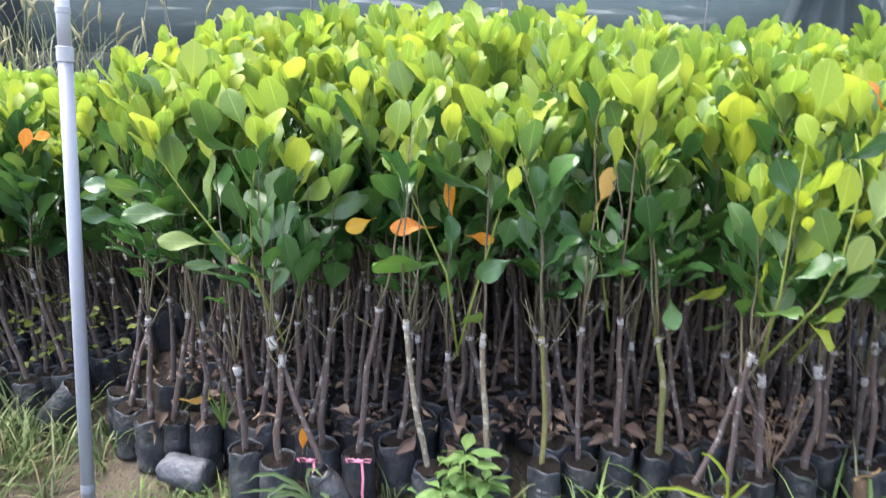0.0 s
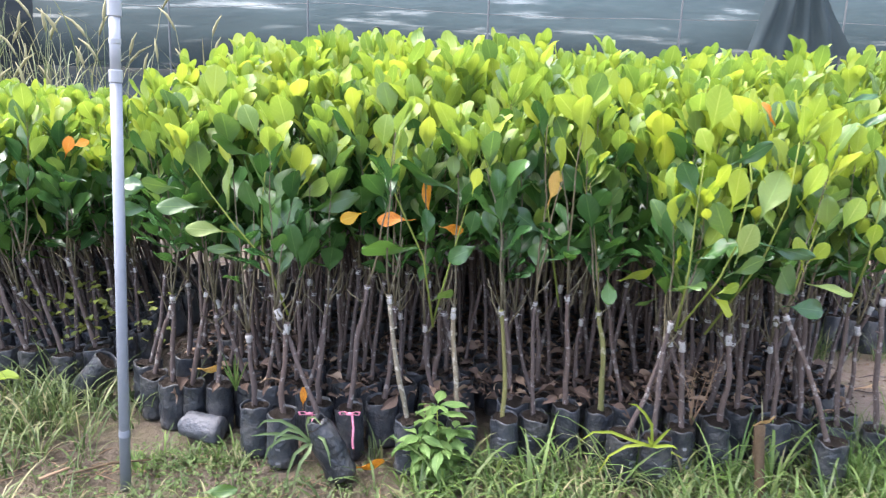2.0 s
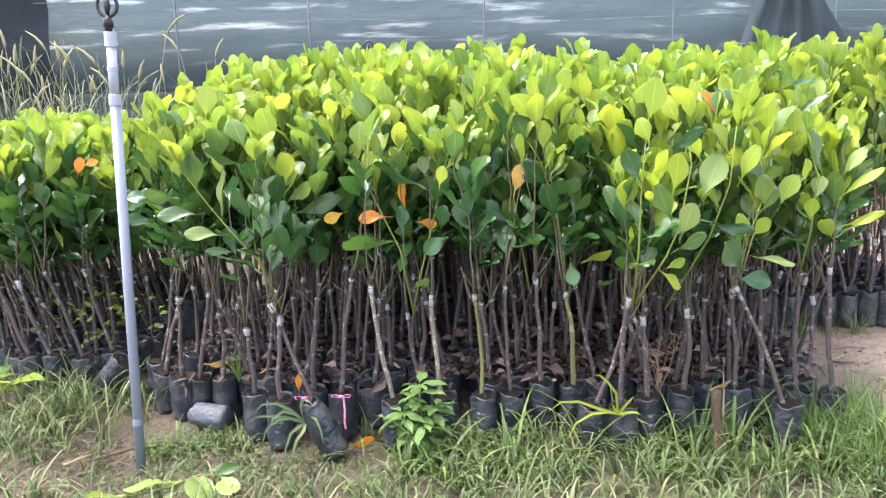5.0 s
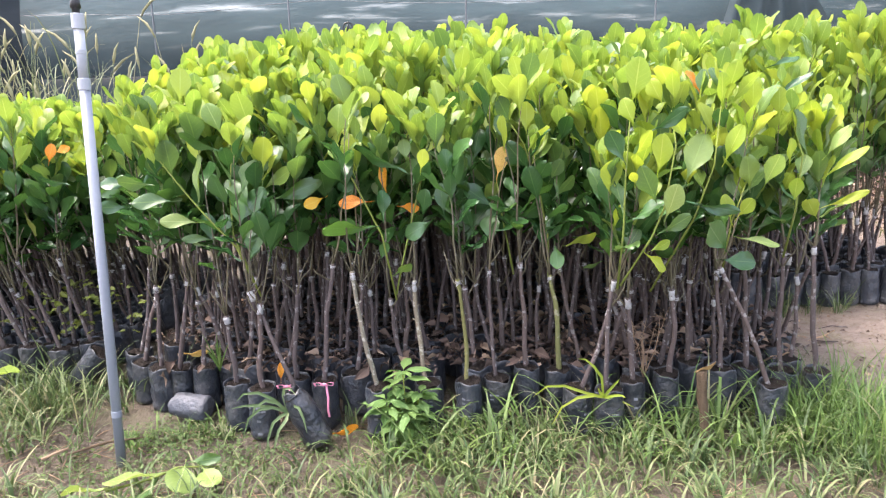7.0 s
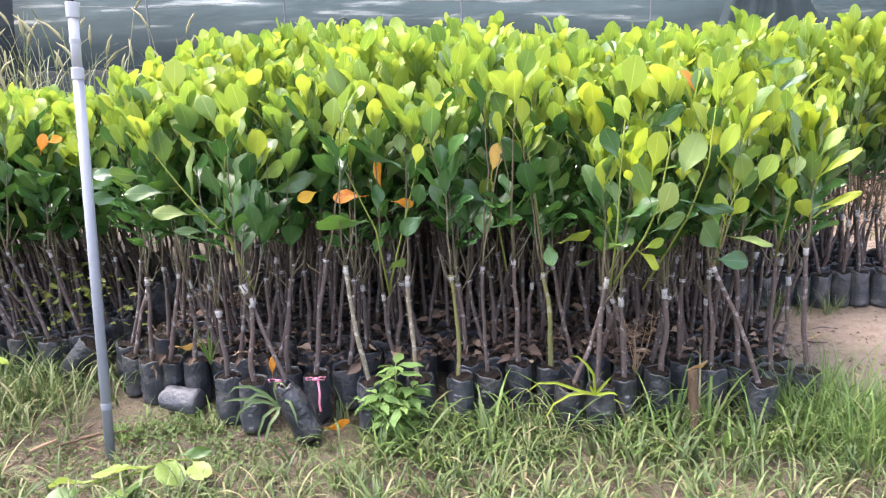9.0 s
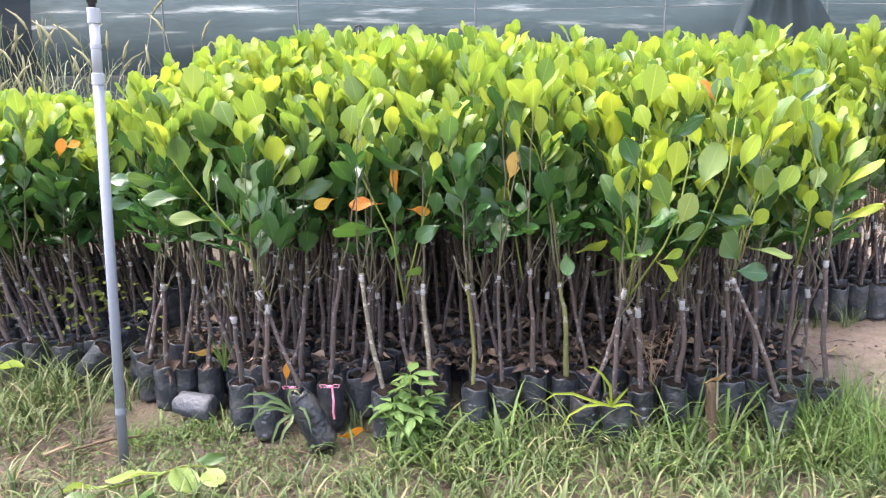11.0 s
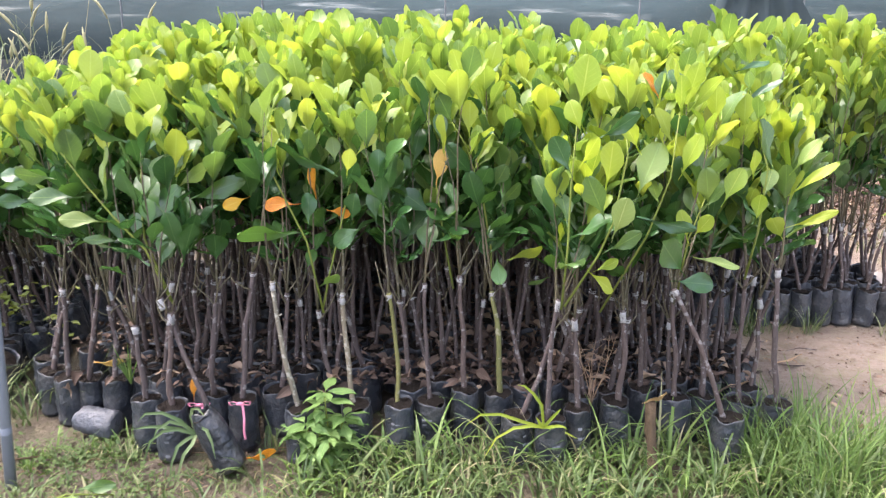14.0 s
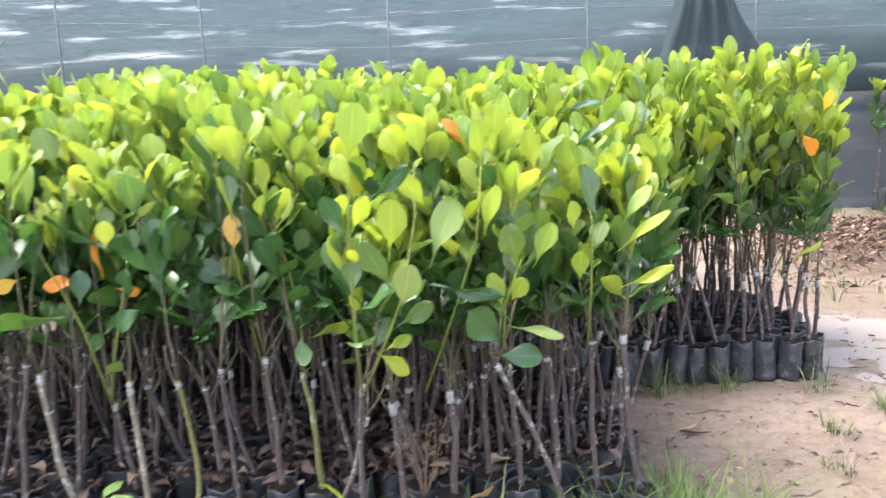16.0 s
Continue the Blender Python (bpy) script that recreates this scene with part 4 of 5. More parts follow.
SHOOTS = [
    [(-0.50, 1.90, 0.54), (-0.57, 1.90, 0.72), (-0.67, 1.90, 0.84), (-0.75, 1.90, 0.95), (-0.82, 1.91, 1.05)],
    [(-0.50, 1.92, 0.52), (-0.59, 1.95, 0.75), (-0.59, 1.95, 0.90), (-0.57, 1.97, 1.08)],
    [(0.79, 1.70, 0.57), (0.79, 1.64, 0.78), (0.79, 1.63, 0.97), (0.80, 1.63, 1.18)],
    [(0.80, 1.70, 0.58), (0.88, 1.63, 0.76), (0.92, 1.63, 0.86), (0.96, 1.66, 1.06), (0.96, 1.72, 1.17)],
    [(0.46, 1.97, 0.56), (0.42, 1.98, 0.78), (0.400, 1.99, 0.93)],
    [(0.59, 1.95, 0.55), (0.59, 1.96, 0.70), (0.56, 1.98, 0.88), (0.50, 1.98, 1.06), (0.45, 2.0, 1.14)],
    [(0.01, 1.92, 0.49), (-0.03, 1.88, 0.75), (-0.13, 1.90, 0.96), (-0.18, 1.95, 1.08)],
    [(0.01, 1.92, 0.51), (0.04, 1.90, 0.64), (0.12, 1.90, 0.95), (0.12, 1.90, 1.05)],
    [(1.20, 1.82, 0.58), (1.185, 1.76, 0.68), (1.19, 1.735, 0.79), (1.24, 1.76, 0.91)],
    [(1.44, 1.86, 0.62), (1.44, 1.80, 0.80), (1.44, 1.78, 1.00), (1.42, 1.85, 1.15)],
    [(0.96, 1.88, 0.50), (1.06, 1.74, 0.80), (1.12, 1.74, 0.98), (1.14, 1.76, 1.18)],
]
for line in SHOOTS:
    owner = nearest_front(line[0][0], line[0][1])
    n = len(line)
    part("shoot", tube(line, [0.0042 - 0.0022 * i / (n - 1) for i in range(n)], 7).mesh("shoot", [M_SHOOT]), owner, "yellow-green leafy shoot", m=owner.matrix_basis.inverted())
    r = random.Random(int(abs(line[0][0]) * 1000) + n)
    turn = r.uniform(0, 360)
    for k in range(17):
        t = 0.38 + 0.62 * min(1.0, k / 10)
        j = min(int(t * (n - 1)), n - 2)
        p = Vector(line[j]).lerp(Vector(line[j + 1]), t * (n - 1) - j)
        turn += 137.5 + r.uniform(-20, 20)
        pitch = 30 + 45 * t + r.uniform(-22, 12)
        # kind by height, dark green below 0.84 m
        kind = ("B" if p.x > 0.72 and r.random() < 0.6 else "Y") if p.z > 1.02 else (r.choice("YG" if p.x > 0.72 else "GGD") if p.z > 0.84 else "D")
        f = (p, turn, pitch, r.uniform(-30, 30), r.uniform(0.10, 0.15), kind)
        if not hides((0, 0), f):
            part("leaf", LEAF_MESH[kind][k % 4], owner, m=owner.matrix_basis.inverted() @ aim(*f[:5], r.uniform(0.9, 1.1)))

# the sapling whose bag has tipped forward, and an empty-topped bag lying down
r = random.Random(77)
tilt = Matrix.Translation((0.06, -0.03, 0.016)) @ Matrix.Rotation(radians(-25), 4, "Y") @ Matrix.Rotation(radians(-2), 4, "X") @ Matrix.Diagonal((0.88, 0.9, 1.12, 1))
plan = sapling_plan(r, 1.12, (-0.19, 0.12, 0.56), 12)
plan = (tube(crooked((-0.03, 0.06, 0.16), (-0.19, 0.14, 0.56), 7, 0.01, r), [0.0095, 0.009, 0.0085, 0.008, 0.0078, 0.0075, 0.0075, 0.008], 8, wobble=0.07),) + plan[1:]
tipped = assemble(plan, r, "leaning grafted sapling in a tipped black bag", True, lean_bag=tilt, bag=bag_shape(0.2, 0.055, 71, 0.62).mesh("poly_bag", [M_BAG]))
tipped.matrix_basis = Matrix.Translation((-0.34, 1.75, 0.0))

lying = tagged(new("fallen_planting_bag"), "dusty grey-black planting bag lying on its side", "planting bag")
part("film", bag_shape(0.155, 0.046, 31).mesh("film", [M_BAG_GREY]), lying, "grey dusty polythene")
lying.matrix_basis = Matrix.Translation((-0.762, 1.965, 0.05)) @ Matrix.Rotation(radians(-17), 4, "Z") @ Matrix.Rotation(radians(-88), 4, "Y")

leaning_bag = tagged(new("fallen_planting_bag"), "black planting bag tipped over at the bed's edge", "planting bag")
part("film", bag_shape(0.2, 0.052, 35).mesh("film", [M_BAG]), leaning_bag, "dusty black polythene")
part("soil", SOILS[2], leaning_bag)
leaning_bag.matrix_basis = Matrix.Translation((-1.45, 2.30, 0.03)) @ Matrix.Rotation(radians(38), 4, "Y")


def ribbon(points, width):
    s = Shape()
    verts, faces = [], []
    for i, (x, y, z) in enumerate(points):
        verts += [(x - width / 2, y, z), (x + width / 2, y - 0.002, z + 0.002), (x + width / 2, y + 0.0012, z + 0.002), (x - width / 2, y + 0.003, z)]
    for i in range(len(points) - 1):
        for k in range(4):
            a, b = i * 4 + k, i * 4 + (k + 1) % 4
            faces.append((a, b, b + 4, a + 4))
    s.put(verts, faces)
    return s


def tie(x, y, z, tail):
    thing = tagged(new("ribbon_tie"), "pink plastic ribbon tied in a bow round a stem", "ribbon")
    knot = Shape()
    knot.add(tube([(-0.012, 0, 0), (0, -0.003, 0.004), (0.012, 0, 0)], [0.004, 0.007, 0.004], 6))
    part("knot", knot.mesh("knot", [M_PINK]), thing)
    for sgn in (-1, 1):
        loop = ribbon([(0, 0, 0), (sgn * 0.018, -0.008, 0.012), (sgn * 0.036, -0.006, 0.010), (sgn * 0.032, -0.002, -0.004), (0, 0, 0)], 0.006)
        part("loop", loop.mesh("loop", [M_PINK]), thing)
    part("tail", ribbon([(0.008, 0, 0), (0.014, -0.012, -tail * 0.4), (0.011, -0.016, -tail * 0.75), (0.014, -0.014, -tail)], 0.008).mesh("tail", [M_PINK]), thing)
    thing.matrix_basis = Matrix.Translation((x, y, z))


tie(-0.272, 1.825, 0.195, 0.125)
tie(-0.415, 1.84, 0.185, 0.04)

# ---------------------------------------------------------------- the sprinkler riser
riser = tagged(new("sprinkler_riser"), "grey-white plastic riser pipe with a black sprinkler on top", "pipe")
PX, PY = 0.0, 0.0


def ring(z0, z1, outer, inner, top=None):
    """A short fitting with crisp shoulders round the pipe."""
    zs = [z0, z0 + 0.0005, z0 + 0.002, z0 + 0.0025, z1 - 0.0025, z1 - 0.002, z1 - 0.0005, z1]
    rr = [inner, outer - 0.001, outer, outer, outer, outer, outer - 0.001, top or inner]
    return tube([(PX, PY, z) for z in zs], rr, 24)


part("pipe", tube([(PX, PY, -0.12), (PX, PY, 0.6), (PX, PY, 1.345)], [0.0175, 0.0175, 0.0175], 20).mesh("pipe", [M_PVC]), riser, "weathered grey-white plastic pipe")
part("collar", ring(0.17, 0.195, 0.0185, 0.0174).mesh("collar", [M_PVC]), riser)
part("coupling", ring(1.33, 1.368, 0.0200, 0.0174).mesh("coupling", [M_PVC_WHITE], False), riser, "white pipe coupling")
part("upper_pipe", tube([(PX, PY, 1.34), (PX, PY, 1.535)], [0.0160, 0.0160], 20).mesh("upper_pipe", [M_PVC_WHITE]), riser, "narrower white plastic pipe")
part("collar", ring(1.445, 1.462, 0.0178, 0.0159).mesh("collar", [M_PVC_WHITE], False), riser)
part("cap", ring(1.525, 1.575, 0.0205, 0.0159, 0.012).mesh("cap", [M_PVC_WHITE], False), riser, "white threaded cap")
part("nozzle", tube([(PX - 0.004, PY, 1.57), (PX - 0.004, PY, 1.59), (PX - 0.004, PY, 1.592), (PX - 0.004, PY, 1.615), (PX - 0.004, PY, 1.63)], [0.012, 0.012, 0.017, 0.015, 0.007], 14).mesh("nozzle", [M_BLACK]), riser, "black ribbed nozzle")
hoop = [(PX - 0.004 + 0.034 * math.cos(a), PY, 1.662 + 0.036 * math.sin(a)) for a in np.linspace(-math.pi / 2, 1.5 * math.pi, 25)]
part("sprinkler_hoop", tube(hoop, [0.006] * 25, 8).mesh("sprinkler_hoop", [M_BLACK]), riser, "black plastic hoop")
part("spinner", tube([(PX - 0.004, PY, 1.632), (PX - 0.004, PY, 1.66), (PX - 0.004, PY, 1.69)], [0.006, 0.011, 0.006], 10).mesh("spinner", [M_BLACK]), riser)

riser.matrix_basis = Matrix.Translation((-1.02, 1.727, -0.03)) @ Matrix.Rotation(radians(-2.34), 4, "X") @ Matrix.Rotation(radians(1.53), 4, "Y")

copy_thing(riser, Matrix.Translation((-0.44, 4.6, 0.03)) @ Matrix.Rotation(radians(1.0), 4, "Y"))

# ---------------------------------------------------------------- stake
stake = tagged(new("wooden_stake"), "short weathered wooden stake driven in among grass", "stake")
r = random.Random(8)
post = tube(crooked((1.105, 1.60, -0.06), (1.085, 1.66, 0.27), 7, 0.006, r), [0.017, 0.0175, 0.016, 0.0165, 0.015, 0.0165, 0.0155, 0.0165], 9, wobble=0.22)
part("shaft", post.mesh("shaft", [M_STAKE]), stake)
dead = tagged(new("dead_leaf", LEAF_MESH["N"][2]), "tan dead leaf caught on the stake top", "leaf")
dead.matrix_basis = Matrix.Translation((1.055, 1.655, 0.268)) @ Matrix.Rotation(radians(72), 4, "Y") @ Matrix.Rotation(radians(35), 4, "Z") @ Matrix.Diagonal((0.10, 0.085, 0.085, 1))

# ---------------------------------------------------------------- single fallen leaves
for x, y, z, turn, flat, size, kind, label in (
    (-0.27, 1.76, 0.02, 75, 40, 0.13, "O", "orange withered leaf lying on the mud"),
    (-0.445, 1.875, 0.185, 4, 4, 0.085, "O", "orange withered leaf stuck upright in a bag"),
    (1.95, 2.56, 0.015, 70, 75, 0.13, "X", "dry tan leaf lying on the mud path"),
    (2.05, 2.60, 0.02, 120, 70, 0.11, "X", "dry curled leaf lying on the mud path"),
    (1.45, 1.93, 0.20, 80, 60, 0.08, "X", "brown-orange leaf resting on the bags"),
    (-0.95, 2.20, 0.195, 88, 50, 0.13, "T", "yellowed leaf resting on the bags"),
):
    ob = tagged(new("fallen_leaf", LEAF_MESH[kind][1]), label, "leaf")
    ob.matrix_basis = Matrix.Translation((x, y, z)) @ Matrix.Rotation(radians(turn), 4, "Y") @ Matrix.Rotation(radians(flat), 4, "Z") @ Matrix.Diagonal((size * 0.8, size, size, 1))

# ---------------------------------------------------------------- dry litter between the stems
litter = Shape()
r = random.Random(41)
dry = [leaf_shape(1.0, 0.52, c, f, t, fine=True, petiole=0.05) for c, f, t in ((0.6, 0.7, 0.9), (0.3, 1.1, -0.8), (0.8, 0.4, 1.4))]
for k in range(2300):
    x, y = r.uniform(-1.0, 1.62), r.uniform(1.92, 3.6)
    if r.random() > 0.10 + 0.75 * max(0.0, 1 - ((x - 0.65) / 0.75) ** 2):
        continue
    z = 0.185 + r.uniform(0, 0.035)
    litter.add(dry[k % 3], aim((x, y, z), r.uniform(0, 360), r.uniform(-20, 40), r.uniform(-70, 70), r.uniform(0.035, 0.085)))
for k in range(2600):
    x, y = r.uniform(-1.1, 1.65), r.uniform(1.95, 3.1)
    if y > 2.0 + 0.75 * max(0, -x - 0.55):
        litter.add(dry[k % 3], aim((x, y, 0.172 + r.uniform(0, 0.03)), r.uniform(0, 360), r.uniform(-20, 40), r.uniform(-70, 70), r.uniform(0.018, 0.045)))
for k in range(1500):
    x, y = r.gauss(5.0, 0.7), r.gauss(5.9, 0.6)
    z = ground_height(x, y) + 0.20 * max(0.0, 1 - ((x - 5.0) / 1.5) ** 2 - ((y - 5.9) / 1.3) ** 2)
    litter.add(dry[k % 3], aim((x, y, z), r.uniform(0, 360), r.uniform(-20, 40), r.uniform(-60, 60), r.uniform(0.04, 0.10)))
for k in range(900):
    x, y = r.uniform(1.7, 3.9), r.uniform(1.8, 3.8)
    litter.add(dry[k % 3], aim((x, y, ground_height(x, y) + 0.004), r.uniform(0, 360), r.uniform(-5, 12), r.uniform(-30, 30), r.uniform(0.008, 0.022) if k % 6 else r.uniform(0.03, 0.06)))
tagged(new("leaf_litter", litter.mesh("leaf_litter", [M_DRY])), "brown dry leaf litter over the bags", "litter", kind="stuff")

# ---------------------------------------------------------------- grass


def blade(s, x, y, z, length, width, heading, droop, r, slot=0):
    """One bent blade of grass of five sections, folded along its middle."""
    dx, dy = math.cos(heading), math.sin(heading)
    verts, faces = [], []
    px, py, pz, a = x, y, z, radians(r.uniform(48, 86))
    n = 5
    for i in range(n + 1):
        t = i / n
        w = width * (0.6 + 1.0 * t - 1.55 * t * t) if i < n else 0.0006
        verts += [(px - dy * w / 2, py + dx * w / 2, pz + w * 0.18), (px, py, pz), (px + dy * w / 2, py - dx * w / 2, pz + w * 0.18)]
        step = length / n
        px, py, pz = px + dx * math.cos(a) * step, py + dy * math.cos(a) * step, pz + math.sin(a) * step
        a -= droop / n * (0.5 + t)
    for i in range(n):
        for k in range(2):
            b = i * 3 + k
            faces.append((b, b + 1, b + 4, b + 3))
    s.put(verts, faces, slot)


def clump(s, x, y, count, length, width, r, spread=0.025, droop=1.9, slot=0):
    for _ in range(count):
        a = r.uniform(0, 6.28)
        d = r.uniform(0, spread)
        px, py = x + d * math.cos(a), y + d * math.sin(a)
        blade(s, px, py, ground_height(px, py) - 0.004, length * r.uniform(0.6, 1.5), width * r.uniform(0.7, 1.4), a + r.uniform(-0.8, 0.8), droop * r.uniform(0.4, 1.3), r, slot)


grass = Shape()
r = random.Random(17)
for k in range(1900):
    x, y = r.uniform(-2.6, 2.35), r.uniform(0.95, 1.86)
    if x < -1.15:
        y = r.uniform(0.95, 2.35 - 0.3 * (x + 1.15))
    dense = 0.50 + 0.6 * noise.noise((x * 1.5, y * 1.9, 6.0)) + 0.25 * noise.noise((x * 5, y * 5, 2.0))
    if -1.35 < x < -0.2 and y > 1.38:
        dense -= 0.38
    if x > -0.1:
        dense += 0.16
    if x > 1.85 or (x > 1.75 and y > 1.8):
        dense -= 0.45
    if x < -1.1:
        dense += 0.15
    dense -= 1.3 * max(0.0, 1.3 - y + 0.2 * noise.noise((x * 2, 0, 5))) + 0.9 * max(0.0, -1.9 - x)
    if r.random() > dense:
        continue
    tall = 0.085 + 0.06 * r.random() + (0.015 if y > 1.5 and x > 0 else 0.0) + (0.05 if x < -1.2 else 0.0)
    clump(grass, x, y, r.randrange(4, 8), tall * 1.0, 0.0084, r, 0.025, 2.5)
for k in range(150):
    x, y = r.uniform(-0.1, 1.78), r.uniform(1.5, 1.76)
    clump(grass, x, y, r.randrange(4, 7), r.uniform(0.09, 0.18) if k % 5 else r.uniform(0.2, 0.3), 0.0115, r, 0.03, 2.4, k % 2)
for k in range(120):
    x, y = r.gauss(1.62, 0.14), r.gauss(1.70, 0.12)
    clump(grass, x, y, r.randrange(6, 11), r.uniform(0.14, 0.25), 0.0065, r, 0.03, 1.3, 1)
for k in range(260):
    x, y = r.uniform(-1.35, -0.15), r.uniform(1.35, 1.72)
    clump(grass, x, y, r.randrange(2, 5), r.uniform(0.03, 0.075), 0.006, r, 0.03, 2.2)
for k in range(46):
    x, y = r.uniform(-1.12, -0.62), r.uniform(1.80, 1.91)
    clump(grass, x, y, r.randrange(4, 8), r.uniform(0.04, 0.10), 0.0065, r, 0.03, 2.0, k % 2)
for k in range(60):
    x, y = r.gauss(-1.5, 0.3), r.gauss(2.1, 0.12)
    clump(grass, x, y, r.randrange(5, 9), r.uniform(0.15, 0.26), 0.008, r, 0.03, 1.9)
for x, y, n, tall in ((2.02, 2.98, 14, 0.18), (2.35, 3.0, 12, 0.15), (2.15, 3.0, 8, 0.12), (2.75, 2.95, 10, 0.12), (2.6, 2.5, 14, 0.07), (2.9, 2.7, 14, 0.09), (2.4, 2.2, 10, 0.06), (3.1, 2.4, 12, 0.07), (1.72, 2.15, 12, 0.14), (1.75, 2.0, 12, 0.16)):
    for _ in range(3):
        clump(grass, x + r.uniform(-0.05, 0.05), y + r.uniform(-0.04, 0.04), n, tall, 0.005, r, 0.04, 1.2)
for k in range(260):
    x, y = r.uniform(3.6, 8.5), r.uniform(4.4, 8.0)
    clump(grass, x, y, 6, r.uniform(0.06, 0.16), 0.008, r, 0.05, 1.4)
tagged(new("grass", grass.mesh("grass", [M_GRASS, M_FRESH])), "tufts of green creeping grass on bare mud", "grass", kind="stuff")

# dry straw and stalks on the bare patches
straw = Shape()
for k in range(20):
    x, y = r.uniform(1.75, 3.6), r.uniform(1.9, 3.3)
    a, l = r.uniform(0, 6.28), r.uniform(0.04, 0.16)
    z = ground_height(x, y) + 0.004
    straw.add(tube([(x, y, z), (x + math.cos(a) * l * 0.5, y + math.sin(a) * l * 0.5, z + r.uniform(0, 0.008)), (x + math.cos(a + 0.3) * l, y + math.sin(a + 0.3) * l, z)], [0.003, 0.0035, 0.002], 5), None, [1])
for k in range(420):
    x, y = r.uniform(-1.9, 2.2) if k % 3 else r.uniform(-1.6, -0.4), r.uniform(1.1, 1.95)
    a, l = r.uniform(0, 6.28), r.uniform(0.03, 0.14)
    z = ground_height(x, y) + 0.004
    straw.add(tube([(x, y, z), (x + math.cos(a) * l * 0.5, y + math.sin(a) * l * 0.5, z + r.uniform(0, 0.008)), (x + math.cos(a) * l, y + math.sin(a) * l, z)], [0.0018, 0.002, 0.0012], 4))
for k in range(2400):
    x, y = r.gauss(5.0, 0.75), r.gauss(5.9, 0.65)
    a, l = r.uniform(0, 6.28), r.uniform(0.04, 0.17)
    z = ground_height(x, y) + 0.22 * max(0.0, 1 - ((x - 5.0) / 1.5) ** 2 - ((y - 5.9) / 1.3) ** 2) * r.uniform(0.3, 1.0)
    straw.add(tube([(x, y, z), (x + math.cos(a) * l * 0.5, y + math.sin(a) * l * 0.5, z + r.uniform(0, 0.04)), (x + math.cos(a) * l, y + math.sin(a) * l, z)], [0.002, 0.0034, 0.0014], 4))
tagged(new("dry_straw", straw.mesh("dry_straw", [M_STRAW, M_BARK])), "dry straw and dead stalks strewn on mud", "straw", kind="stuff")

# lime-coloured grass growing out of one bag, and grass by the ribboned bags
tuft = tagged(new("lime_grass_tuft"), "yellow-green broad grass growing out of a bag", "grass tuft")
TUFT = (
    ((-0.067, 0.0, 0.020), (-0.144, -0.02, 0.058), (-0.21, -0.04, 0.067), (-0.258, -0.05, 0.035)),
    ((-0.008, 0.0, 0.077), (-0.036, 0.0, 0.118), (-0.066, 0.0, 0.146), (-0.092, 0.0, 0.150)),
    ((-0.040, -0.03, 0.022), (-0.105, -0.06, 0.030), (-0.163, -0.08, 0.006), (-0.20, -0.09, -0.055)),
    ((0.030, 0.02, -0.012), (0.06, 0.03, -0.026), (0.09, 0.03, -0.042), (0.12, 0.03, -0.058)),
    ((0.018, 0.0, 0.022), (0.034, 0.0, 0.042), (0.046, 0.0, 0.056), (0.055, 0.0, 0.066)),
    ((0.022, -0.02, 0.012), (0.042, -0.03, 0.020), (0.058, -0.035, 0.020), (0.070, -0.04, 0.012)),
    ((-0.010, -0.02, 0.018), (-0.020, -0.03, 0.032), (-0.026, -0.035, 0.046), (-0.030, -0.04, 0.055)),
)


def arching(thing, lines, mat, wide):
    """Folded blades along the given lines, each a part of its tuft."""
    for line in lines:
        one, spine = Shape(), [Vector((0, 0, 0))] + [Vector(p) for p in line]
        verts = []
        for i, p in enumerate(spine):
            way = (spine[min(i + 1, 4)] - spine[max(i - 1, 0)]).normalized()
            side = way.cross(Vector((0.15, -0.9, 0.4))).normalized() * (0.0105, 0.0125, 0.0115, 0.008, 0.0012)[i] * wide
            fold = way.cross(side).normalized() * 0.002
            verts += [p - side, p + fold, p + side]
        one.put([tuple(v) for v in verts], [(i * 3 + q, i * 3 + q + 1, i * 3 + q + 4, i * 3 + q + 3) for i in range(4) for q in range(2)])
        part("blade", one.mesh("blade", [mat]), thing)


arching(tuft, TUFT, M_LIME, 0.42)
tuft.matrix_basis = Matrix.Translation((0.745, 1.68, 0.174))
pale_tuft = tagged(new("grass_tuft"), "arching pale green grass growing beside a planting bag", "grass tuft")
arching(pale_tuft, (
    ((-0.045, -0.01, 0.055), (-0.095, -0.02, 0.088), (-0.145, -0.03, 0.090), (-0.172, -0.03, 0.062)),
    ((-0.050, -0.01, 0.025), (-0.105, -0.02, 0.040), (-0.150, -0.03, 0.044), (-0.190, -0.04, 0.040)),
    ((-0.050, -0.02, 0.030), (-0.090, -0.04, 0.034), (-0.130, -0.05, 0.004), (-0.160, -0.06, -0.085)),
    ((-0.020, -0.03, 0.000), (-0.045, -0.05, -0.015), (-0.065, -0.06, -0.07), (-0.075, -0.07, -0.14)),
    ((0.000, -0.04, -0.010), (-0.025, -0.06, -0.04), (-0.040, -0.07, -0.09), (-0.048, -0.075, -0.13)),
    ((-0.015, 0.01, 0.060), (-0.010, 0.01, 0.085), (0.012, 0.0, 0.092), (0.035, -0.01, 0.070)),
    ((0.020, -0.01, 0.030), (0.045, -0.03, 0.030), (0.062, -0.04, -0.01), (0.072, -0.05, -0.06)),
    ((-0.030, -0.02, 0.045), (-0.070, -0.03, 0.062), (-0.105, -0.05, 0.045), (-0.120, -0.06, 0.000)),
), M_PALE_BLADE, 0.46)
pale_tuft.matrix_basis = Matrix.Translation((-0.385, 1.70, 0.15))
upright_tuft = tagged(new("grass_tuft"), "thin upright grass sprouting out of a planting bag", "grass tuft")
rr = random.Random(8)
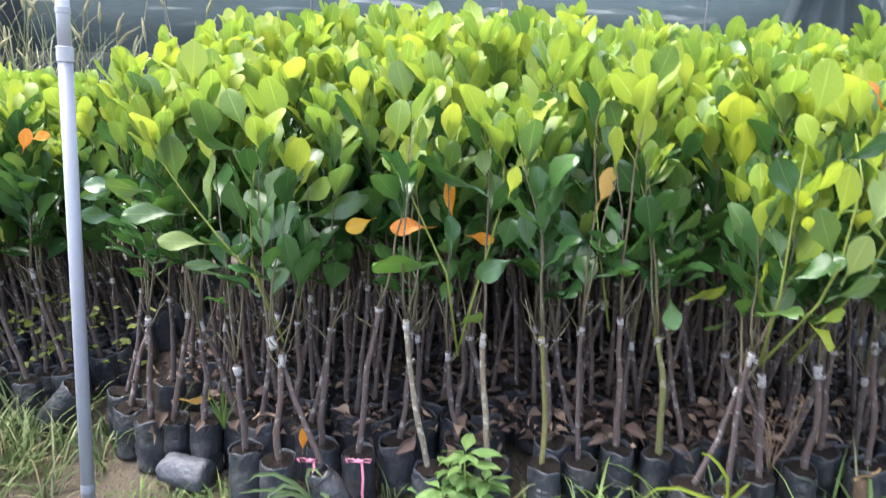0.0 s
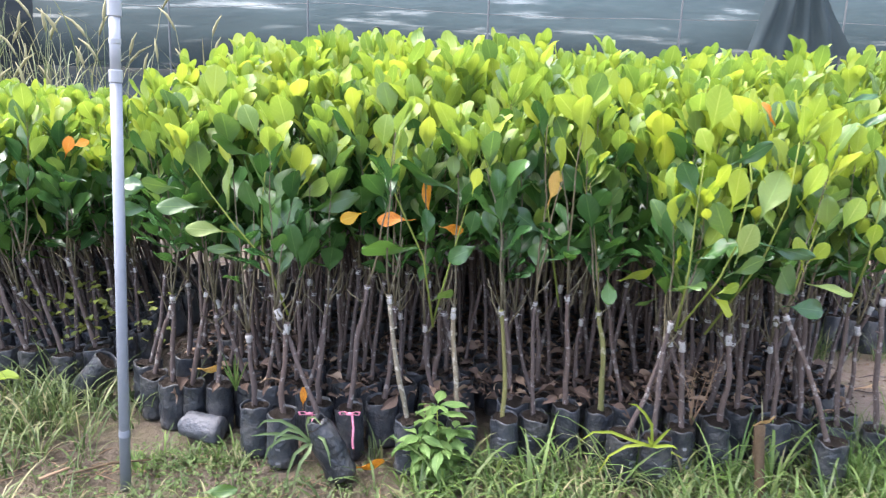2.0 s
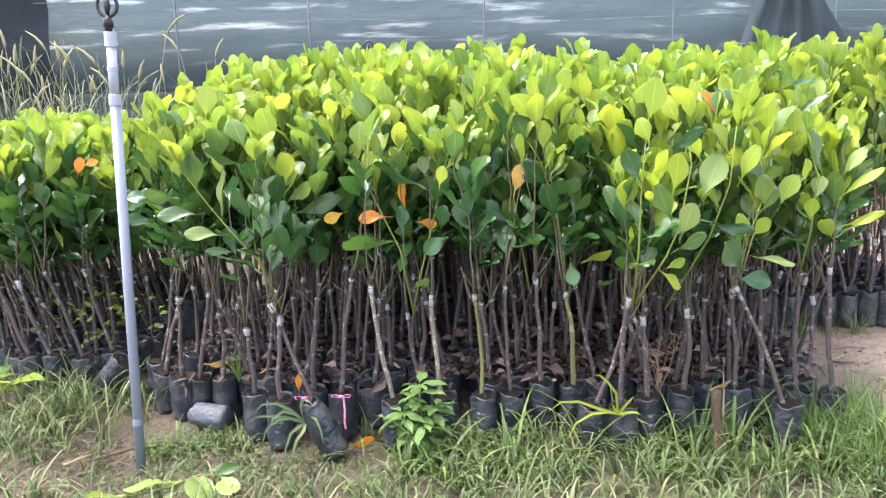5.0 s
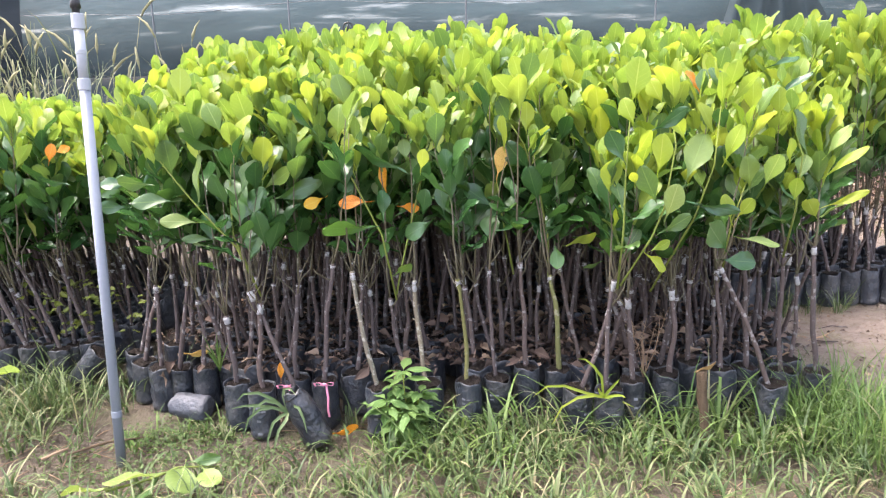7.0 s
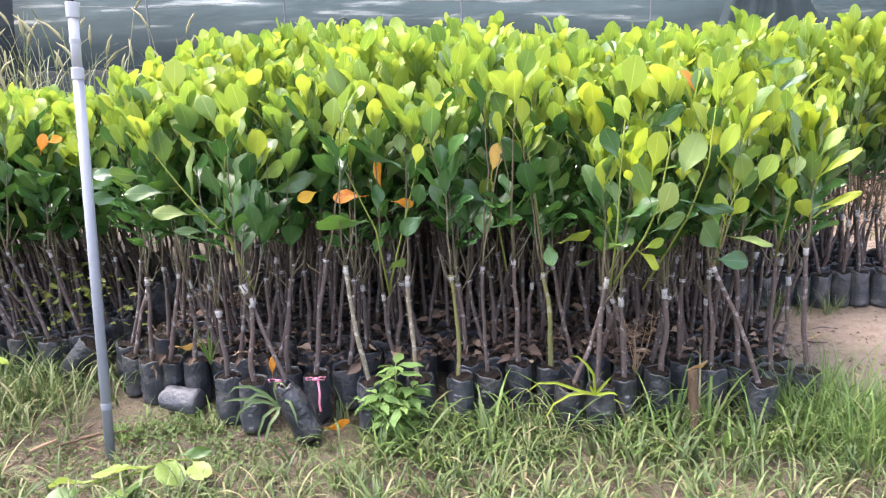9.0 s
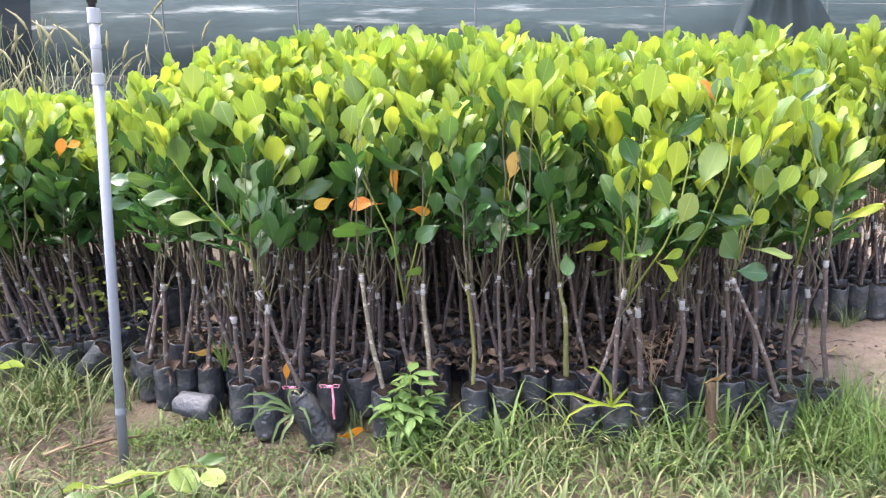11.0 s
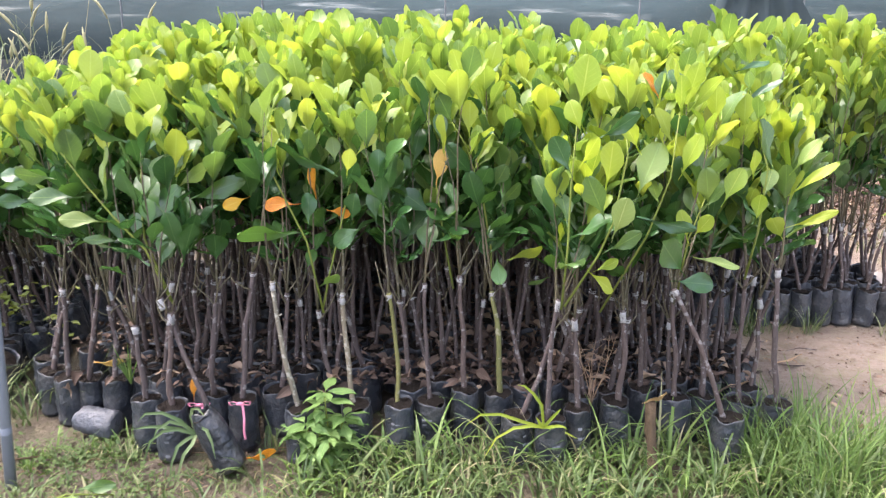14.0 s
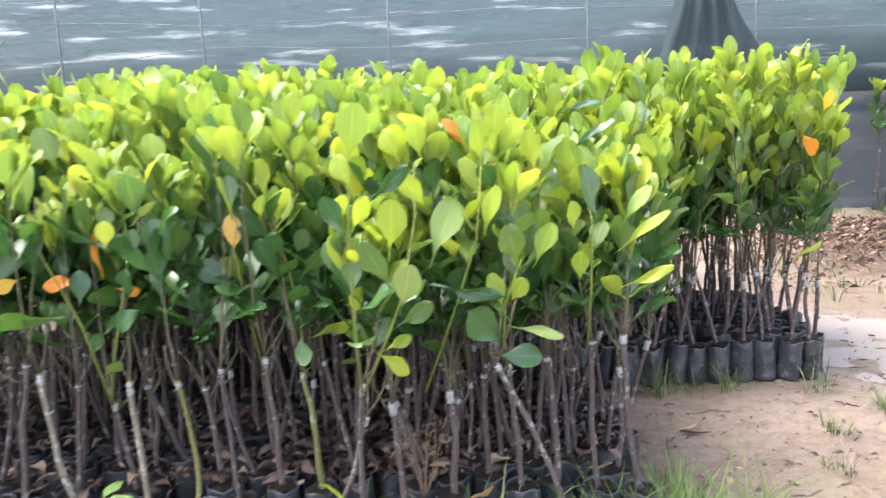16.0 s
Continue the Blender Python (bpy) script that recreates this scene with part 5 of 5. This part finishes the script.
arching(upright_tuft, [[(lx * q, ly * q, h * q ** 0.8) for q in (0.25, 0.5, 0.75, 1.0)] for lx, ly, h in [(rr.uniform(-0.06, 0.06), rr.uniform(-0.04, 0.03), rr.uniform(0.08, 0.17)) for _ in range(12)]], M_FRESH, 0.22)
upright_tuft.matrix_basis = Matrix.Translation((-0.72, 2.02, 0.185))

# a dry twiggy weed among the stems
dry_weed = tagged(new("dry_weed"), "thin dry twiggy weed standing among the stems", "weed")
rr = random.Random(12)
for k in range(8):
    a, h = rr.uniform(0, 6.28), rr.uniform(0.18, 0.34)
    top_at = Vector((0.075 * math.cos(a), 0.05 * math.sin(a), h))
    spray = tube(crooked((0, 0, 0.0), top_at, 5, 0.02, rr), [0.002, 0.0018, 0.0016, 0.0014, 0.0012, 0.0008], 4)
    for q in range(5):
        p = top_at * rr.uniform(0.6, 1.0)
        spray.add(tube([p, p + Vector((rr.uniform(-0.04, 0.04), rr.uniform(-0.03, 0.03), rr.uniform(0.0, 0.03)))], [0.0013, 0.0007], 4))
    part("stalk", spray.mesh("stalk", [M_STRAW]), dry_weed)
dry_weed.matrix_basis = Matrix.Translation((0.94, 1.86, 0.16))

# the broad-leaved weed at the front of the bed
weed = tagged(new("herb_weed"), "bright green upright weed with pointed leaves", "weed")
r = random.Random(23)
weed_leaf = leaf_shape(1.0, 0.42, 0.45, 0.2, 0.1, tip=0.9, petiole=0.12).mesh("weed_leaf", [M_WEED])
for j, (bx, by, h) in enumerate(((0.0, 0.0, 0.27), (-0.06, -0.02, 0.17), (0.06, 0.01, 0.18), (0.02, -0.05, 0.14), (-0.04, 0.04, 0.2), (0.05, 0.05, 0.15), (-0.08, 0.03, 0.13))):
    stalk = tube(crooked((bx * 0.3, by * 0.3, 0), (bx, by, h), 4, 0.006, r), [0.004, 0.0035, 0.003, 0.0026, 0.002], 6)
    part("stalk", stalk.mesh("stalk", [M_SHOOT]), weed)
    turn = r.uniform(0, 90)
    for k in range(7 if h > 0.25 else 6):
        z = h * (0.3 + 0.7 * k / (6 if h > 0.25 else 5))
        for q in range(6 if z > h * 0.9 else 2):
            t = turn + 90 * k + (60 if z > h * 0.9 else 120) * q + r.uniform(-15, 15)
            part("leaf", weed_leaf, weed, m=aim((bx * (0.3 + 0.7 * z / h), by * (0.3 + 0.7 * z / h), z), t, 12 + r.uniform(-15, 20), r.uniform(-20, 20), r.uniform(0.065, 0.10)))
weed.matrix_basis = Matrix.Translation((0.03, 1.735, 0))

# low clover-like weeds
clover = Shape()
disc = leaf_shape(1.0, 0.85, 0.1, 0.1, 0.0, fine=False, petiole=0.25)
for k in range(1150):
    cx, cy = r.choice(((-0.78, 1.80), (-0.70, 1.86), (-1.0, 1.90), (-0.9, 1.86), (-0.62, 1.72), (-0.85, 1.68), (-1.1, 1.62), (-0.55, 1.60), (-0.30, 1.72), (0.35, 1.62), (-0.93, 1.80), (1.5, 1.5), (-1.2, 1.75)))
    x, y = r.gauss(cx, 0.07), r.gauss(cy, 0.05)
    clover.add(disc, aim((x, y, ground_height(x, y) + r.uniform(0.004, 0.035)), r.uniform(0, 360), r.uniform(0, 45), r.uniform(-40, 40), r.uniform(0.011, 0.024)))
tagged(new("clover_weeds", clover.mesh("clover_weeds", [M_CLOVER])), "low round-leaved weeds creeping over mud", "weeds", kind="stuff")

# seedlings sprouting among the bags of the left bed
sprouts = Shape()
for k in range(100):
    cx, cy = r.choice(((-1.75, 2.55), (-1.5, 2.5), (-1.32, 2.55), (-1.62, 2.7)))
    x, y = r.gauss(cx, 0.09), r.gauss(cy, 0.05)
    sprouts.add(disc, aim((x, y, r.uniform(0.2, 0.42)), r.uniform(0, 360), r.uniform(-10, 40), r.uniform(-40, 40), r.uniform(0.03, 0.06)))
tagged(new("sprouting_weeds", sprouts.mesh("sprouting_weeds", [M_OLIVE])), "yellow-green weeds sprouting between the bags", "weeds", kind="stuff")

# cut leafy branches on the ground
def cut_branch(place, turn, lift, sizes, label, kinds="YP"):
    thing = tagged(new("cut_branch"), label, "branch")
    rr = random.Random(int(abs(place[0]) * 100))
    part("twig", tube([(0, 0, 0.02), (0.2, 0.01, 0.03), (0.44, 0.0, 0.02 + lift)], [0.005, 0.004, 0.003], 6).mesh("twig", [M_SHOOT]), thing)
    for k, size in enumerate(sizes):
        t = (k + 0.5) / len(sizes)
        m = aim((0.44 * t, 0, 0.03 + lift * t), (rr.uniform(25, 70) if k % 2 else rr.uniform(-70, -20)) + (180 if k % 3 == 0 else 0), rr.uniform(0, 14), rr.uniform(-15, 15), size, 1.2)
        part("leaf", LEAF_MESH[kinds[k % len(kinds)]][k % 4], thing, m=m)
    thing.matrix_basis = Matrix.Translation(place) @ Matrix.Rotation(radians(turn), 4, "Z")


branch = tagged(new("cut_branch"), "cut branch with large yellow-green leaves lying on mud", "branch")
part("twig", tube([(-0.60, 1.55, 0.03), (-0.73, 1.53, 0.045), (-0.80, 1.47, 0.04), (-0.93, 1.42, 0.03)], [0.002, 0.0035, 0.004, 0.0045], 6).mesh("twig", [M_SHOOT]), branch)
for x, y, z, turn, pitch, roll, size, wide, kind in (
    (-0.76, 1.50, 0.045, 116, 6, 24, 0.17, 1.05, "P"), (-0.71, 1.55, 0.06, 190, -4, -18, 0.155, 1.35, "P"), (-0.655, 1.53, 0.05, 212, 2, 12, 0.14, 1.1, "P"),
    (-0.91, 1.415, 0.04, 98, 8, 30, 0.13, 1.0, "P"), (-0.73, 1.545, 0.05, -88, 6, 55, 0.12, 0.6, "G"), (-0.78, 1.49, 0.03, 165, -2, 10, 0.15, 1.1, "G"),
    (-0.93, 1.42, 0.03, 140, 0, -10, 0.14, 1.1, "G"), (-0.84, 1.44, 0.028, 185, -4, 0, 0.13, 1.1, "G"),
):
    part("leaf", LEAF_MESH[kind][(0, 2, 1)[int(size * 1000) % 3]], branch, m=aim((x, y, z), turn, pitch, roll, size * 1.15, wide * 1.1))
cut_branch((-2.1, 2.16, 0.02), -6, 0.16, (0.20, 0.22, 0.2, 0.21, 0.2, 0.2, 0.18), "cut branch with large green leaves heaped on grass", "YG")

# clods and chips of mud on the bare patch
clods = Shape()
for k in range(1500):
    x, y = (r.uniform(-1.5, -0.2), r.uniform(1.25, 1.95)) if k % 3 else (r.uniform(1.65, 3.6), r.uniform(1.7, 3.6))
    z, q = ground_height(x, y), r.uniform(0.003, 0.010) if k % 11 else r.uniform(0.010, 0.019)
    a = r.uniform(0, 6.28)
    ring_pts = [(x + q * r.uniform(0.7, 1.3) * math.cos(a + 1.05 * i), y + q * r.uniform(0.7, 1.3) * math.sin(a + 1.05 * i), z - 0.002) for i in range(6)]
    top_pts = [(x + (px - x) * 0.6, y + (py - y) * 0.6, z + q * r.uniform(0.5, 0.9)) for px, py, pz in ring_pts]
    clods.put(ring_pts + top_pts, [(i, (i + 1) % 6, 6 + (i + 1) % 6, 6 + i) for i in range(6)] + [(6, 7, 8, 9, 10, 11)])
tagged(new("mud_clods", clods.mesh("mud_clods", [M_GROUND])), "small clods of dry mud on bare ground", "clods", kind="stuff")

# a pale broken stick and a stick on the mud
pale_stick = tagged(new("stick"), "short pale broken stick lying on the mud", "stick")
part("wood", tube([(-1.27, 1.66, 0.02), (-1.235, 1.69, 0.026), (-1.20, 1.72, 0.03)], [0.005, 0.0055, 0.004], 7, wobble=0.12).mesh("wood", [M_STRAW]), pale_stick)
stick = tagged(new("stick"), "thin grey-brown stick lying on the mud", "stick")
part("wood", tube([(-1.20, 1.70, 0.014), (-1.08, 1.77, 0.022), (-0.96, 1.80, 0.02)], [0.0045, 0.0045, 0.0035], 7, wobble=0.1).mesh("wood", [M_STAKE]), stick)

# ---------------------------------------------------------------- water on the path
pool = Shape()
ring = [(3.40 + (0.62 + 0.22 * noise.noise((math.cos(a) * 2, math.sin(a) * 2, 4))) * math.cos(a), 3.45 + (0.72 + 0.24 * noise.noise((math.cos(a) * 2, math.sin(a) * 2, 9))) * math.sin(a), 0.004) for a in np.linspace(0, 2 * math.pi, 48, endpoint=False)]
pool.put([(3.40, 3.45, 0.004)] + ring, [(0, 1 + k, 1 + (k + 1) % 48) for k in range(48)])
tagged(new("puddle_water", pool.mesh("puddle_water", [M_WATER])), "shallow muddy puddle on the path", "puddle", kind="structure")

# ---------------------------------------------------------------- behind the beds
tall = Shape()
r = random.Random(91)
for k in range(150):
    x, y = r.uniform(-4.8, -2.5) if k % 12 else r.uniform(-2.5, -1.4), r.uniform(4.5, 5.4)
    h = r.uniform(1.25, 1.85)
    lean = r.uniform(-0.32, 0.32)
    tall.add(tube([(x, y, 0), (x + lean * 0.4, y, h * 0.6), (x + lean, y, h)], [0.006, 0.004, 0.002], 4))
    for _ in range(3):
        blade(tall, x + lean * 0.4, y, h * r.uniform(0.4, 0.85), r.uniform(0.3, 0.7), 0.012, r.uniform(0, 6.28), r.uniform(1.0, 2.2), r)
    if k % 2 == 0:
        tall.add(tube([(x + lean, y, h - 0.03), (x + lean * 1.1, y, h + 0.02), (x + lean * 1.3, y, h + 0.08), (x + lean * 1.6, y, h + 0.13)], [0.003, 0.011, 0.009, 0.002], 6, wobble=0.4), None, [1])
tagged(new("tall_grass", tall.mesh("tall_grass", [M_TALL, M_SEED])), "tall dry grass with pale seed heads", "grass", kind="stuff")

far = Shape()
for k in range(120):
    x, y = 6.3 + 0.16 * (k % 20) + r.uniform(-0.04, 0.04), 7.4 + 0.16 * (k // 20)
    m = Matrix.Translation((x, y, ground_height(x, y))) @ Matrix.Rotation(r.uniform(0, 6.28), 4, "Z") @ Matrix.Diagonal((1, 1, r.uniform(1.15, 1.35), 1))
    far.add(crowd_shapes[r.randrange(9)], m)
tagged(new("far_saplings", far.mesh("far_saplings", STUFF_MATS)), "low bed of dark saplings in front of the net", "saplings", kind="stuff")
